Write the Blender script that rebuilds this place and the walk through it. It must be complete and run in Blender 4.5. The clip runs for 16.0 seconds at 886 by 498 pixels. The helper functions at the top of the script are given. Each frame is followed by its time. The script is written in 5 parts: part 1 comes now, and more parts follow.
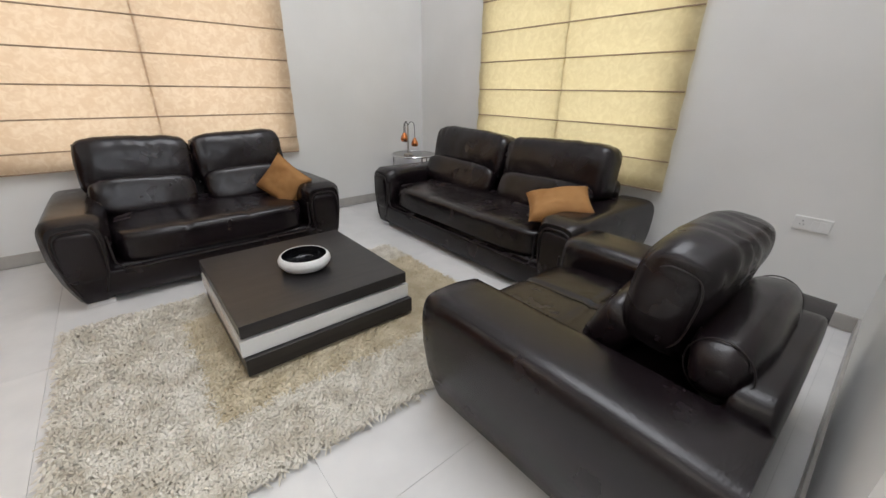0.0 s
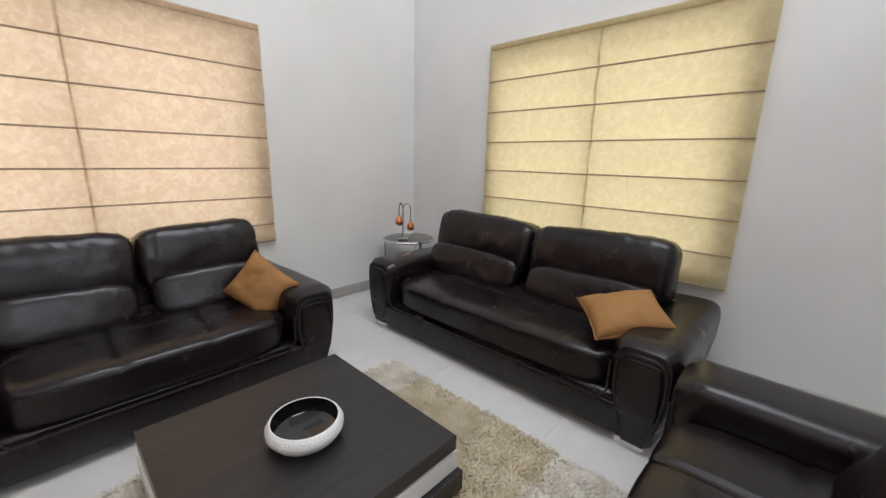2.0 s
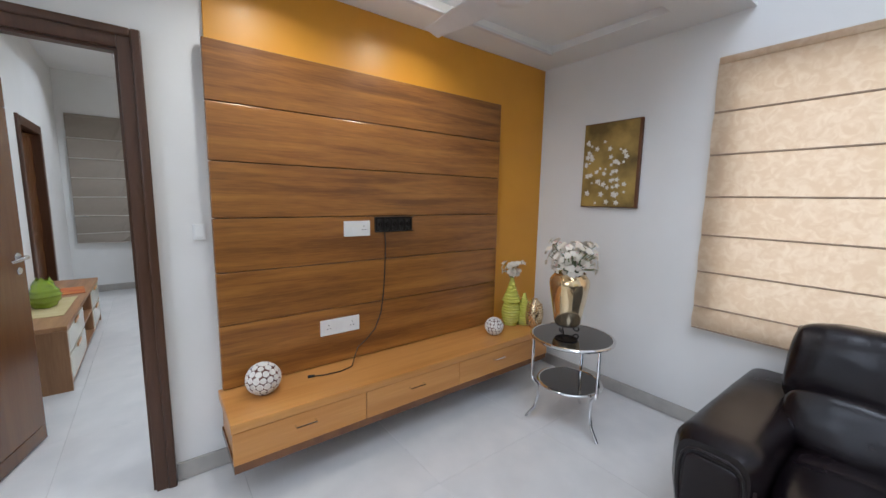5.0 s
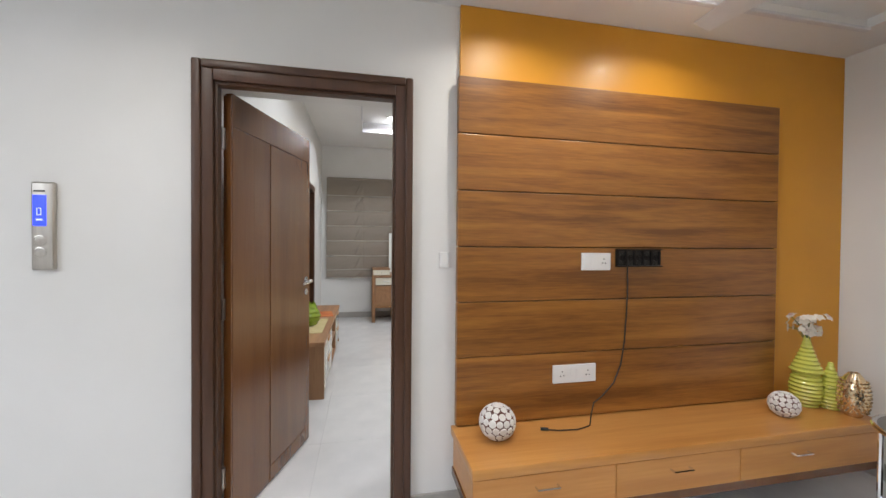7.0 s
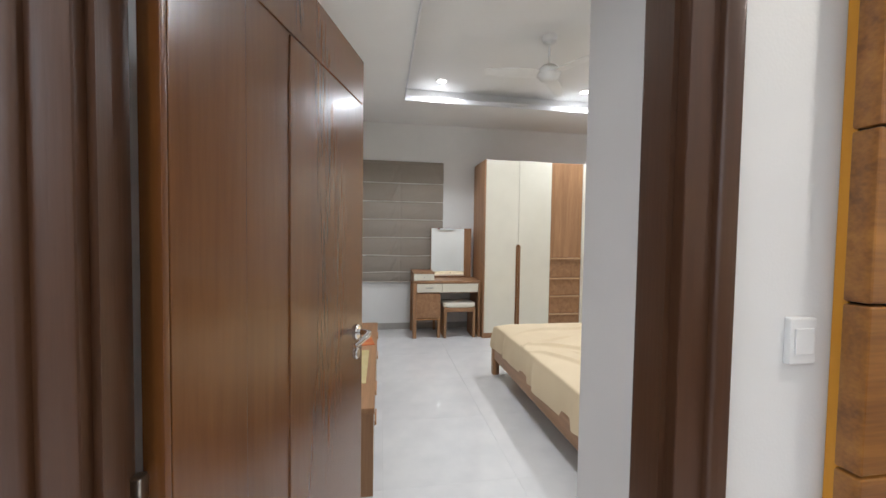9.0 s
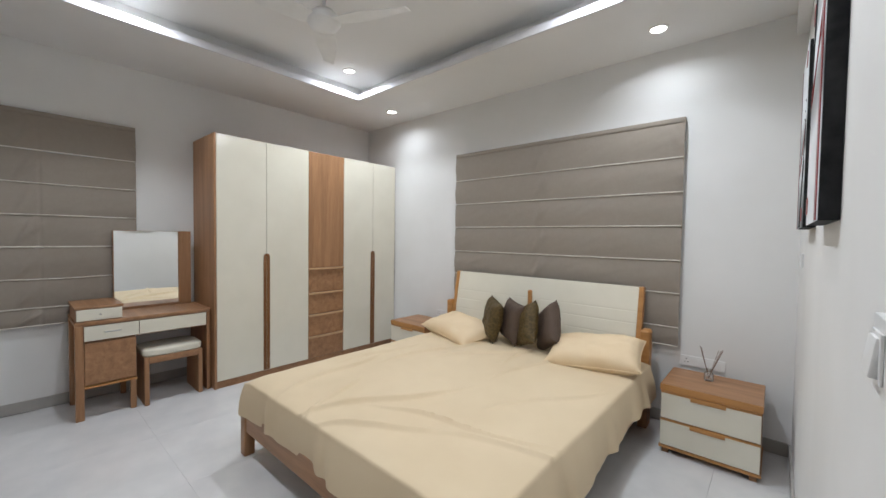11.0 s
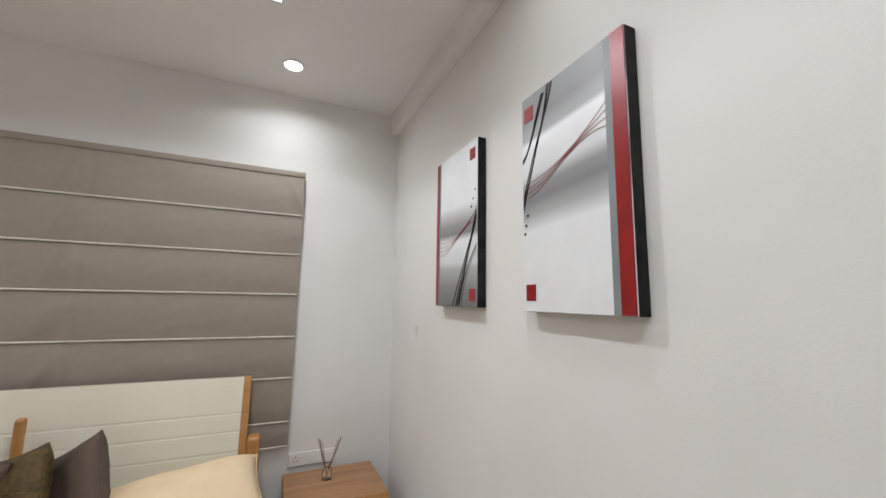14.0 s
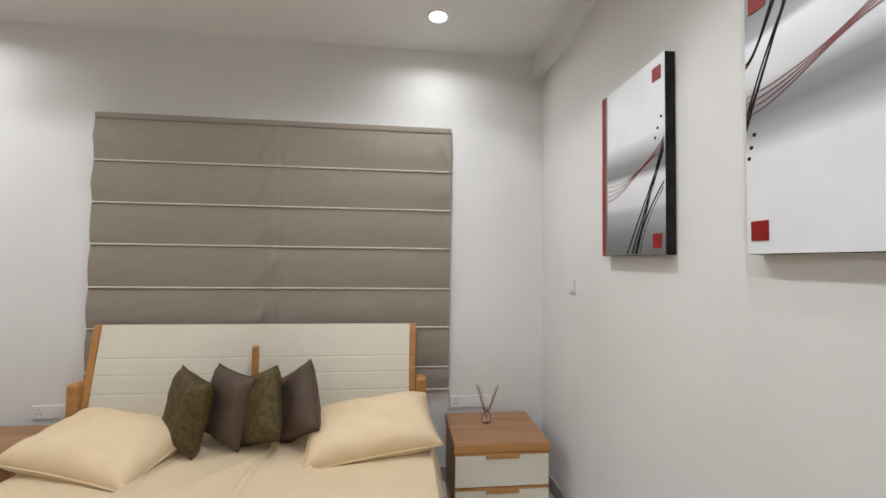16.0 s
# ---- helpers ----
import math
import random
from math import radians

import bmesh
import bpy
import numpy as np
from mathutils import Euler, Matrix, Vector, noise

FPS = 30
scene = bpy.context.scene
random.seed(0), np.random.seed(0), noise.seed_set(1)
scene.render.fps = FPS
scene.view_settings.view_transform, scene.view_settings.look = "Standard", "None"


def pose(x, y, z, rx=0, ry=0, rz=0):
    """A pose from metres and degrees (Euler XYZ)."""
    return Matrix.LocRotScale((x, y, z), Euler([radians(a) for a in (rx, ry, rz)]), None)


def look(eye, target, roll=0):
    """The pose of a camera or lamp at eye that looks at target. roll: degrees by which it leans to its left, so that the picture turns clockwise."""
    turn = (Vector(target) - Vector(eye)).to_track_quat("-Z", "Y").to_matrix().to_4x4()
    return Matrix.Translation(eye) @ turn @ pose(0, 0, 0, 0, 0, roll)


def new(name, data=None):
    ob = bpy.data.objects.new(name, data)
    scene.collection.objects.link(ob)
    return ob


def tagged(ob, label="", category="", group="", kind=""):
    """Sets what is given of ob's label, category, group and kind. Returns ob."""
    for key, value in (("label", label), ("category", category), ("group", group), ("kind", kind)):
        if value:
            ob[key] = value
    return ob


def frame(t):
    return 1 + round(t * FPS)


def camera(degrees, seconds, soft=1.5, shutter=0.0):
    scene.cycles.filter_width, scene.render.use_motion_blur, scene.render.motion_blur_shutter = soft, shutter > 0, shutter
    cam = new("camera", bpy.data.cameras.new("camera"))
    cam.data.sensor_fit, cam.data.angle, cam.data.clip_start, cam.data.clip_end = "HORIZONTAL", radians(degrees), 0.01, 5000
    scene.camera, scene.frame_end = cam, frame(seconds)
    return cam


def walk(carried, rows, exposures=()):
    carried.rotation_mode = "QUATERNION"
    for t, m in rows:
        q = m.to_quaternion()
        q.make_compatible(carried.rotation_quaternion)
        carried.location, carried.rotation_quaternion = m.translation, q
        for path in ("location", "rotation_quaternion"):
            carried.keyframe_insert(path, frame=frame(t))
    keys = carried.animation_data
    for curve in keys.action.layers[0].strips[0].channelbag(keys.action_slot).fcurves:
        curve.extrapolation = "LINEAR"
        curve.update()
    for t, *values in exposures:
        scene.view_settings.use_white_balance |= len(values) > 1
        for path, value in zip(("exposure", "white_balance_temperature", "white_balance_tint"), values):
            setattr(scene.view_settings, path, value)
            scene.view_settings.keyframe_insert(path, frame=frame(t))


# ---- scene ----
cam = camera(98.8, 16.0)
PATH = [
    (0, (-0.036, 1.548, 1.276), (1.154, 2.958, 0.502), 0.8),
    (0.5, (0.008, 1.678, 1.349), (1.414, 2.891, 0.606), 0.6),
    (1, (0.066, 1.904, 1.36), (1.598, 3.036, 0.75), 0.8),
    (1.5, (0.109, 2.129, 1.361), (1.649, 3.305, 0.867), 0.9),
    (2, (0.074, 2.343, 1.375), (1.488, 3.68, 0.914), 1.2),
    (2.5, (0.015, 2.494, 1.369), (1.169, 4.065, 0.922), 1.4),
    (3, (0.079, 2.562, 1.347), (0.745, 4.404, 0.943), 1.0),
    (3.5, (0.126, 2.679, 1.344), (0.208, 4.653, 1.038), 1.2),
    (4, (0.079, 2.777, 1.385), (-0.477, 4.679, 1.109), 1.4),
    (4.5, (0.096, 2.837, 1.457), (-1.04, 4.457, 1.167), 1.1),
    (5, (0.077, 2.803, 1.474), (-1.497, 4.007, 1.208), 1.0),
    (5.2, (0.134, 2.808, 1.458), (-1.587, 3.8, 1.222), 1.2),
    (7.5, (-0.555, 2.458, 1.369), (-2.526, 2.798, 1.335), 0.7),
    (8, (-0.902, 2.319, 1.372), (-2.890, 2.534, 1.323), 1.0),
    (8.2, (-1.037, 2.279, 1.386), (-3.028, 2.459, 1.332), 1.0),
    (10.5, (-2.542, 2.277, 1.533), (-4.174, 3.428, 1.431), 0.8),
    (11, (-2.683, 2.399, 1.538), (-4.002, 3.901, 1.473), 0.8),
    (11.5, (-2.8, 2.504, 1.528), (-3.622, 4.328, 1.51), 0.8),
    (12, (-2.939, 2.648, 1.546), (-3.361, 4.603, 1.557), 0.7),
    (12.5, (-3.025, 2.744, 1.559), (-3.239, 4.729, 1.676), 0.8),
    (13, (-3.232, 2.851, 1.591), (-3.202, 4.839, 1.804), 0.8),
    (13.5, (-3.355, 2.98, 1.606), (-2.887, 4.91, 1.847), 0.8),
    (14, (-3.433, 3.155, 1.628), (-2.622, 4.963, 1.897), 0.9),
    (14.5, (-3.531, 3.275, 1.641), (-2.532, 4.98, 1.951), 0.9),
    (15, (-3.629, 3.286, 1.631), (-2.651, 5.007, 1.914), 0.9),
    (15.5, (-3.697, 3.252, 1.605), (-3.127, 5.161, 1.78), 0.9),
    (16, (-3.594, 3.281, 1.563), (-3.388, 5.27, 1.63), 0.7),
]
walk(cam, [(t, look(eye, target, roll)) for t, eye, target, roll in PATH],
     exposures=[(0, 0.1, 6750, 11), (1.5, 0.1, 6900, 12), (2.5, 0.05, 6100, 11), (3, 0.08, 5750, 10), (3.5, 0.05, 6050, 11), (4, 0.0, 5900, 12), (5, 0.05, 5850, 10), (7.5, 0.28, 6500, 12), (8.2, 0.33, 6350, 12),
                (10.5, 0.1, 6300, 11), (11.5, 0.0, 6100, 12), (12.5, -0.04, 6250, 13), (14, -0.02, 6550, 13), (16, 0.0, 6550, 13)])

# ---- light ----
world = bpy.data.worlds.new("world")
scene.world = world
world.use_nodes = True
wnt = world.node_tree
sky = wnt.nodes.new("ShaderNodeTexSky")
sky.sky_type = 'NISHITA'
sky.sun_disc = False
sky.sun_elevation, sky.sun_rotation = radians(50), radians(200)
wnt.links.new(sky.outputs[0], wnt.nodes["Background"].inputs[0])
wnt.nodes["Background"].inputs[1].default_value = 0.1


def area(name, m, sx, sy, watts, color, shape='RECTANGLE', spread=180):
    d = bpy.data.lights.new(name, 'AREA')
    d.shape, d.size, d.size_y, d.energy, d.color = shape, sx, sy, watts, color
    d.spread = radians(spread)
    ob = new(name, d)
    ob.matrix_world = m
    return ob


# daylight in the two living room window openings, behind the blinds
area("window_light_north", look((0.28, 5.83, 1.5), (0.28, 5.0, 1.5)), 1.95, 1.44, 19, (1.0, 0.92, 0.84))
area("window_light_east", look((3.24, 3.58, 1.5), (2.0, 3.58, 1.5)), 1.7, 1.5, 17.5, (1.0, 0.97, 0.84))
# added fill: unseen tall glazing of the double-height hall, on the side away from the sofas
area("unseen_glazing_fill", look((1.2, -1.42, 3.3), (1.2, 4.0, 2.2)), 3.2, 2.6, 75, (0.89, 0.94, 1.0))
# added overhead fill, an unseen rooflight brightening the double-height space
area("overhead_fill", look((1.2, 2.7, 5.28), (1.2, 2.7001, 0)), 2.4, 2.2, 106, (0.89, 0.935, 1.0))

DOWNLIGHTS = [(-3.40, 5.63, 3.12), (-6.42, 5.63, 3.12), (-6.18, 4.82, 3.28), (-6.20, 2.98, 3.28), (-3.68, 4.78, 3.28), (-3.68, 2.90, 3.28), (-3.02, 3.85, 3.12)]
# the third is unseen, added to brighten the wall by the bedroom door
LIVING_DOWNLIGHTS = [(-1.70, 4.12, 2.57), (-1.70, 3.30, 2.57), (-1.30, 1.75, 2.57)]
for p in DOWNLIGHTS:
    inside = p[2] > 3.2
    area("downlight_lamp", look((p[0], p[1], p[2] - 0.03), (p[0], p[1], 0)), 0.1, 0.1, 15.6 if inside else 4.2, (0.92, 0.965, 1.0), 'DISK', 162 if inside else 155)
for p in LIVING_DOWNLIGHTS:
    area("downlight_lamp", look((p[0], p[1], p[2] - 0.03), (p[0], p[1], 0)), 0.1, 0.1, 5, (1.0, 0.95, 0.86), 'DISK', 150)

# ---- materials ----


def mat(name, c, rough=0.5, metal=0.0, c2=None, scale=8.0, detail=4.0, bump=0.0, bscale=60.0, stretch=(1, 1, 1), spec=0.5, coat=0.0, ramp=(0.35, 0.65), rvar=0.0, trans=0.0, emit=None, estr=0.0, island=0.0):
    m = bpy.data.materials.new(name)
    m.use_nodes = True
    nt = m.node_tree
    b = nt.nodes["Principled BSDF"]
    b.inputs["Base Color"].default_value = (*c, 1)
    b.inputs["Roughness"].default_value = rough
    b.inputs["Metallic"].default_value = metal
    b.inputs["Specular IOR Level"].default_value = spec
    b.inputs["Coat Weight"].default_value = coat
    b.inputs["Transmission Weight"].default_value = trans
    if emit:
        b.inputs["Emission Color"].default_value = (*emit, 1)
        b.inputs["Emission Strength"].default_value = estr
    tc = nt.nodes.new("ShaderNodeTexCoord")
    mp = nt.nodes.new("ShaderNodeMapping")
    mp.inputs["Scale"].default_value = stretch
    nt.links.new(tc.outputs["Object"], mp.inputs["Vector"])
    if c2 or rvar:
        n = nt.nodes.new("ShaderNodeTexNoise")
        n.inputs["Scale"].default_value, n.inputs["Detail"].default_value = scale, detail
        nt.links.new(mp.outputs[0], n.inputs["Vector"])
        if c2:
            r = nt.nodes.new("ShaderNodeValToRGB")
            r.color_ramp.elements[0].position, r.color_ramp.elements[1].position = ramp
            r.color_ramp.elements[0].color, r.color_ramp.elements[1].color = (*c, 1), (*c2, 1)
            nt.links.new(n.outputs["Fac"], r.inputs[0])
            out = r.outputs[0]
            if island:
                oi = nt.nodes.new("ShaderNodeObjectInfo")
                hs = nt.nodes.new("ShaderNodeHueSaturation")
                mr = nt.nodes.new("ShaderNodeMapRange")
                mr.inputs[3].default_value, mr.inputs[4].default_value = 1 - island, 1 + island
                nt.links.new(oi.outputs["Random"], mr.inputs[0])
                nt.links.new(mr.outputs[0], hs.inputs["Value"])
                nt.links.new(out, hs.inputs["Color"])
                out = hs.outputs[0]
            nt.links.new(out, b.inputs["Base Color"])
        if rvar:
            mr = nt.nodes.new("ShaderNodeMapRange")
            mr.inputs[3].default_value, mr.inputs[4].default_value = max(0.02, rough - rvar), min(1, rough + rvar)
            nt.links.new(n.outputs["Fac"], mr.inputs[0])
            nt.links.new(mr.outputs[0], b.inputs["Roughness"])
    if bump:
        n2 = nt.nodes.new("ShaderNodeTexNoise")
        n2.inputs["Scale"].default_value, n2.inputs["Detail"].default_value = bscale, 5
        nt.links.new(mp.outputs[0], n2.inputs["Vector"])
        bp = nt.nodes.new("ShaderNodeBump")
        bp.inputs["Strength"].default_value, bp.inputs["Distance"].default_value = bump, 0.01
        nt.links.new(n2.outputs["Fac"], bp.inputs["Height"])
        nt.links.new(bp.outputs[0], b.inputs["Normal"])
    return m


def wood(name, dark, light, axis, grain=14.0, rough=0.35, coat=0.0, var=0.12):
    """Veneer whose grain runs along the axis (0, 1 or 2)."""
    m = bpy.data.materials.new(name)
    m.use_nodes = True
    nt = m.node_tree
    b = nt.nodes["Principled BSDF"]
    b.inputs["Roughness"].default_value, b.inputs["Coat Weight"].default_value = rough, coat
    b.inputs["Coat Roughness"].default_value = 0.15
    tc = nt.nodes.new("ShaderNodeTexCoord")
    oi = nt.nodes.new("ShaderNodeObjectInfo")
    off = nt.nodes.new("ShaderNodeVectorMath")
    off.operation = 'SCALE'
    off.inputs[0].default_value = (7, 5, 9)
    nt.links.new(oi.outputs["Random"], off.inputs["Scale"])
    add = nt.nodes.new("ShaderNodeVectorMath")
    nt.links.new(tc.outputs["Object"], add.inputs[0])
    nt.links.new(off.outputs[0], add.inputs[1])
    mp = nt.nodes.new("ShaderNodeMapping")
    s = [1.0, 1.0, 1.0]
    s[axis] = 0.06
    mp.inputs["Scale"].default_value = s
    nt.links.new(add.outputs[0], mp.inputs["Vector"])
    a = nt.nodes.new("ShaderNodeTexNoise")
    a.inputs["Scale"].default_value, a.inputs["Detail"].default_value, a.inputs["Distortion"].default_value = grain, 6, 0.6
    c = nt.nodes.new("ShaderNodeTexNoise")
    c.inputs["Scale"].default_value, c.inputs["Detail"].default_value = grain * 9, 3
    nt.links.new(mp.outputs[0], a.inputs["Vector"])
    nt.links.new(mp.outputs[0], c.inputs["Vector"])
    mx = nt.nodes.new("ShaderNodeMix")
    mx.inputs[0].default_value = 0.3
    nt.links.new(a.outputs["Fac"], mx.inputs[2])
    nt.links.new(c.outputs["Fac"], mx.inputs[3])
    r = nt.nodes.new("ShaderNodeValToRGB")
    r.color_ramp.elements[0].position, r.color_ramp.elements[1].position = 0.36, 0.66
    r.color_ramp.elements[0].color, r.color_ramp.elements[1].color = (*dark, 1), (*light, 1)
    nt.links.new(mx.outputs[0], r.inputs[0])
    hs = nt.nodes.new("ShaderNodeHueSaturation")
    mr = nt.nodes.new("ShaderNodeMapRange")
    mr.inputs[3].default_value, mr.inputs[4].default_value = 1 - var, 1 + var
    nt.links.new(oi.outputs["Random"], mr.inputs[0])
    nt.links.new(mr.outputs[0], hs.inputs["Value"])
    nt.links.new(r.outputs[0], hs.inputs["Color"])
    nt.links.new(hs.outputs[0], b.inputs["Base Color"])
    bp = nt.nodes.new("ShaderNodeBump")
    bp.inputs["Strength"].default_value, bp.inputs["Distance"].default_value = 0.15, 0.003
    nt.links.new(c.outputs["Fac"], bp.inputs["Height"])
    nt.links.new(bp.outputs[0], b.inputs["Normal"])
    return m


def cloth_blind(name, c, c2, thin):
    """Woven blind fabric that lets part of the daylight through, with a faint leaf pattern in the weave."""
    m = bpy.data.materials.new(name)
    m.use_nodes = True
    nt = m.node_tree
    out = nt.nodes["Material Output"]
    b = nt.nodes["Principled BSDF"]
    b.inputs["Roughness"].default_value = 0.85
    b.inputs["Specular IOR Level"].default_value = 0.15
    tc = nt.nodes.new("ShaderNodeTexCoord")
    v = nt.nodes.new("ShaderNodeTexNoise")
    v.inputs["Scale"].default_value, v.inputs["Detail"].default_value, v.inputs["Distortion"].default_value = 20, 3, 1.0
    nt.links.new(tc.outputs["Object"], v.inputs["Vector"])
    r = nt.nodes.new("ShaderNodeValToRGB")
    r.color_ramp.elements[0].position, r.color_ramp.elements[1].position = 0.40, 0.66
    r.color_ramp.elements[0].color, r.color_ramp.elements[1].color = (*c, 1), (*c2, 1)
    nt.links.new(v.outputs["Fac"], r.inputs[0])
    nt.links.new(r.outputs[0], b.inputs["Base Color"])
    w = nt.nodes.new("ShaderNodeTexNoise")
    w.inputs["Scale"].default_value = 350
    nt.links.new(tc.outputs["Object"], w.inputs["Vector"])
    bp = nt.nodes.new("ShaderNodeBump")
    bp.inputs["Strength"].default_value, bp.inputs["Distance"].default_value = 0.25, 0.002
    nt.links.new(w.outputs["Fac"], bp.inputs["Height"])
    nt.links.new(bp.outputs[0], b.inputs["Normal"])
    if thin:
        t = nt.nodes.new("ShaderNodeBsdfTranslucent")
        nt.links.new(r.outputs[0], t.inputs["Color"])
        mx = nt.nodes.new("ShaderNodeMixShader")
        mx.inputs[0].default_value = thin
        nt.links.new(b.outputs[0], mx.inputs[1])
        nt.links.new(t.outputs[0], mx.inputs[2])
        nt.links.new(mx.outputs[0], out.inputs["Surface"])
    return m


PAINT = mat("wall_paint", (0.74, 0.735, 0.715), 0.8, c2=(0.79, 0.785, 0.77), spec=0.25, scale=1.3, bump=0.05, bscale=180)
CEIL = mat("ceiling_paint", (0.78, 0.775, 0.765), 0.7, c2=(0.82, 0.815, 0.805), scale=1.1, bump=0.03, bscale=150)
TILE = mat("vitrified_tile", (0.655, 0.65, 0.645), 0.07, c2=(0.71, 0.70, 0.69), scale=5, rvar=0.04, island=0.02, bump=0.004, bscale=6)
GROUT = mat("grout", (0.54, 0.54, 0.535), 0.6, c2=(0.50, 0.50, 0.49), scale=30)
SKIRT = mat("skirting_tile", (0.36, 0.34, 0.315), 0.3, c2=(0.42, 0.40, 0.37), scale=9, island=0.03)
LEATHER = mat("brown_leather", (0.0072, 0.0048, 0.0062), 0.25, c2=(0.0115, 0.0074, 0.0090), scale=5, bump=0.10, bscale=150, rvar=0.09, spec=0.43)
LEATHER_BLACK = mat("leather_piping", (0.010, 0.007, 0.007), 0.42, c2=(0.016, 0.010, 0.010), scale=20)
CHROME = mat("chrome", (0.75, 0.75, 0.76), 0.10, 1.0, rvar=0.05, scale=12)
STEEL = mat("brushed_steel", (0.50, 0.46, 0.41), 0.28, 1.0, c2=(0.58, 0.54, 0.48), scale=60, stretch=(1, 1, 0.05))
TEAK = wood("teak_panel", (0.155, 0.056, 0.011), (0.36, 0.150, 0.029), 1, grain=16, rough=0.33, coat=0.15, var=0.10)
OCHRE = mat("ochre_laminate", (0.62, 0.275, 0.018), 0.42, c2=(0.66, 0.30, 0.022), scale=3, coat=0.04, rvar=0.04)
SHELF_WOOD = wood("shelf_veneer", (0.50, 0.215, 0.05), (0.62, 0.30, 0.085), 1, grain=10, rough=0.3, coat=0.15, var=0.05)
DOOR_WOOD = wood("door_veneer", (0.122, 0.044, 0.011), (0.175, 0.066, 0.018), 2, grain=9, rough=0.24, coat=0.35, var=0.06)
FRAME_WOOD = wood("frame_wood", (0.058, 0.024, 0.011), (0.082, 0.035, 0.016), 2, grain=14, rough=0.35, var=0.08)
OAK = wood("oak_laminate", (0.27, 0.135, 0.062), (0.42, 0.225, 0.11), 0, grain=18, rough=0.42, var=0.07)
OAK_V = wood("oak_laminate_upright", (0.27, 0.135, 0.062), (0.40, 0.215, 0.105), 2, grain=18, rough=0.42, var=0.07)
HONEY = wood("honey_wood", (0.40, 0.185, 0.055), (0.52, 0.26, 0.085), 0, grain=16, rough=0.4, var=0.06)
CREAM = mat("cream_gloss", (0.74, 0.70, 0.58), 0.14, c2=(0.77, 0.73, 0.61), scale=4, coat=0.4)
ESPRESSO = wood("espresso_veneer", (0.012, 0.011, 0.012), (0.026, 0.023, 0.023), 0, grain=22, rough=0.33, var=0.05)
WHITE_LACQUER = mat("white_lacquer", (0.78, 0.78, 0.77), 0.25, c2=(0.82, 0.82, 0.81), scale=6)
BLACK_GLASS = mat("black_glass", (0.006, 0.006, 0.007), 0.04, coat=0.5)
WHITE_PLASTIC = mat("white_plastic", (0.80, 0.80, 0.79), 0.3, c2=(0.76, 0.76, 0.75), scale=12)
DARK_METAL = mat("black_metal", (0.012, 0.012, 0.012), 0.4, 0.6, c2=(0.022, 0.02, 0.02), scale=30)
BLACK = mat("black_plastic", (0.012, 0.012, 0.012), 0.45, c2=(0.02, 0.02, 0.02), scale=20)
RUG = mat("shag_yarn", (0.58, 0.53, 0.44), 0.9, c2=(0.78, 0.74, 0.66), scale=9, spec=0.1, bump=0.3, bscale=300)
RUG_TAN = mat("shag_yarn_tan", (0.53, 0.45, 0.31), 0.9, c2=(0.68, 0.60, 0.45), scale=9, spec=0.1, bump=0.3, bscale=300)
TAN = mat("tan_suede", (0.30, 0.145, 0.05), 0.75, c2=(0.36, 0.185, 0.068), scale=7, bump=0.12, bscale=160, spec=0.25)
BLIND_PEACH = cloth_blind("peach_blind_fabric", (0.70, 0.555, 0.40), (0.78, 0.655, 0.505), 0.62)
BLIND_LEMON = cloth_blind("lemon_blind_fabric", (0.67, 0.58, 0.37), (0.73, 0.645, 0.43), 0.62)
BLIND_TAUPE = cloth_blind("taupe_blind_fabric", (0.295, 0.255, 0.215), (0.305, 0.265, 0.223), 0.0)
ROD = mat("blind_tape", (0.30, 0.215, 0.15), 0.7, c2=(0.36, 0.26, 0.18), scale=30)
ROD_PALE = mat("blind_tape_pale", (0.60, 0.555, 0.49), 0.6, c2=(0.66, 0.62, 0.55), scale=30)
SHEET = mat("cream_sheet", (0.68, 0.545, 0.36), 0.62, c2=(0.72, 0.585, 0.395), scale=2.5, bump=0.12, bscale=220, spec=0.2)
PILLOW = mat("cream_pillow", (0.74, 0.57, 0.36), 0.68, c2=(0.78, 0.62, 0.41), scale=4, bump=0.10, bscale=200, spec=0.25)
TAUPE = mat("taupe_cushion", (0.088, 0.060, 0.045), 0.7, c2=(0.112, 0.078, 0.058), scale=6, bump=0.2, bscale=260, spec=0.3)
OLIVE = mat("olive_cushion", (0.055, 0.036, 0.010), 0.55, c2=(0.115, 0.076, 0.024), scale=34, bump=0.6, bscale=60, stretch=(1, 1, 1.6), spec=0.4)
GLASS = mat("clear_glass", (1, 1, 1), 0.02, trans=1.0)
LAMP_GLOW = mat("lamp_diffuser", (0.9, 0.9, 0.88), 0.4, emit=(1.0, 0.96, 0.9), estr=14)
GRIP = wood("grip_wood", (0.17, 0.072, 0.024), (0.26, 0.115, 0.04), 2, grain=16, rough=0.4, var=0.05)
PALE_OAK = wood("pale_oak", (0.48, 0.30, 0.16), (0.60, 0.39, 0.22), 1, grain=16, rough=0.4, var=0.04)
MIRROR = mat("mirror_glass", (0.88, 0.9, 0.9), 0.015, 1.0)
COPPER = mat("copper", (0.72, 0.26, 0.10), 0.14, 1.0, rvar=0.05, scale=10)
LIME = mat("lime_ceramic", (0.50, 0.50, 0.075), 0.22, c2=(0.56, 0.56, 0.11), scale=9, coat=0.5)
GREEN = mat("green_ceramic", (0.20, 0.30, 0.012), 0.15, c2=(0.27, 0.38, 0.03), scale=6, coat=0.6)
GOLD_GLASS = mat("mercury_gold_glass", (0.74, 0.55, 0.30), 0.09, 0.9, c2=(0.80, 0.68, 0.50), scale=4, rvar=0.05)
PETAL = mat("petal", (0.70, 0.64, 0.54), 0.6, c2=(0.50, 0.22, 0.20), scale=26, ramp=(0.58, 0.75))
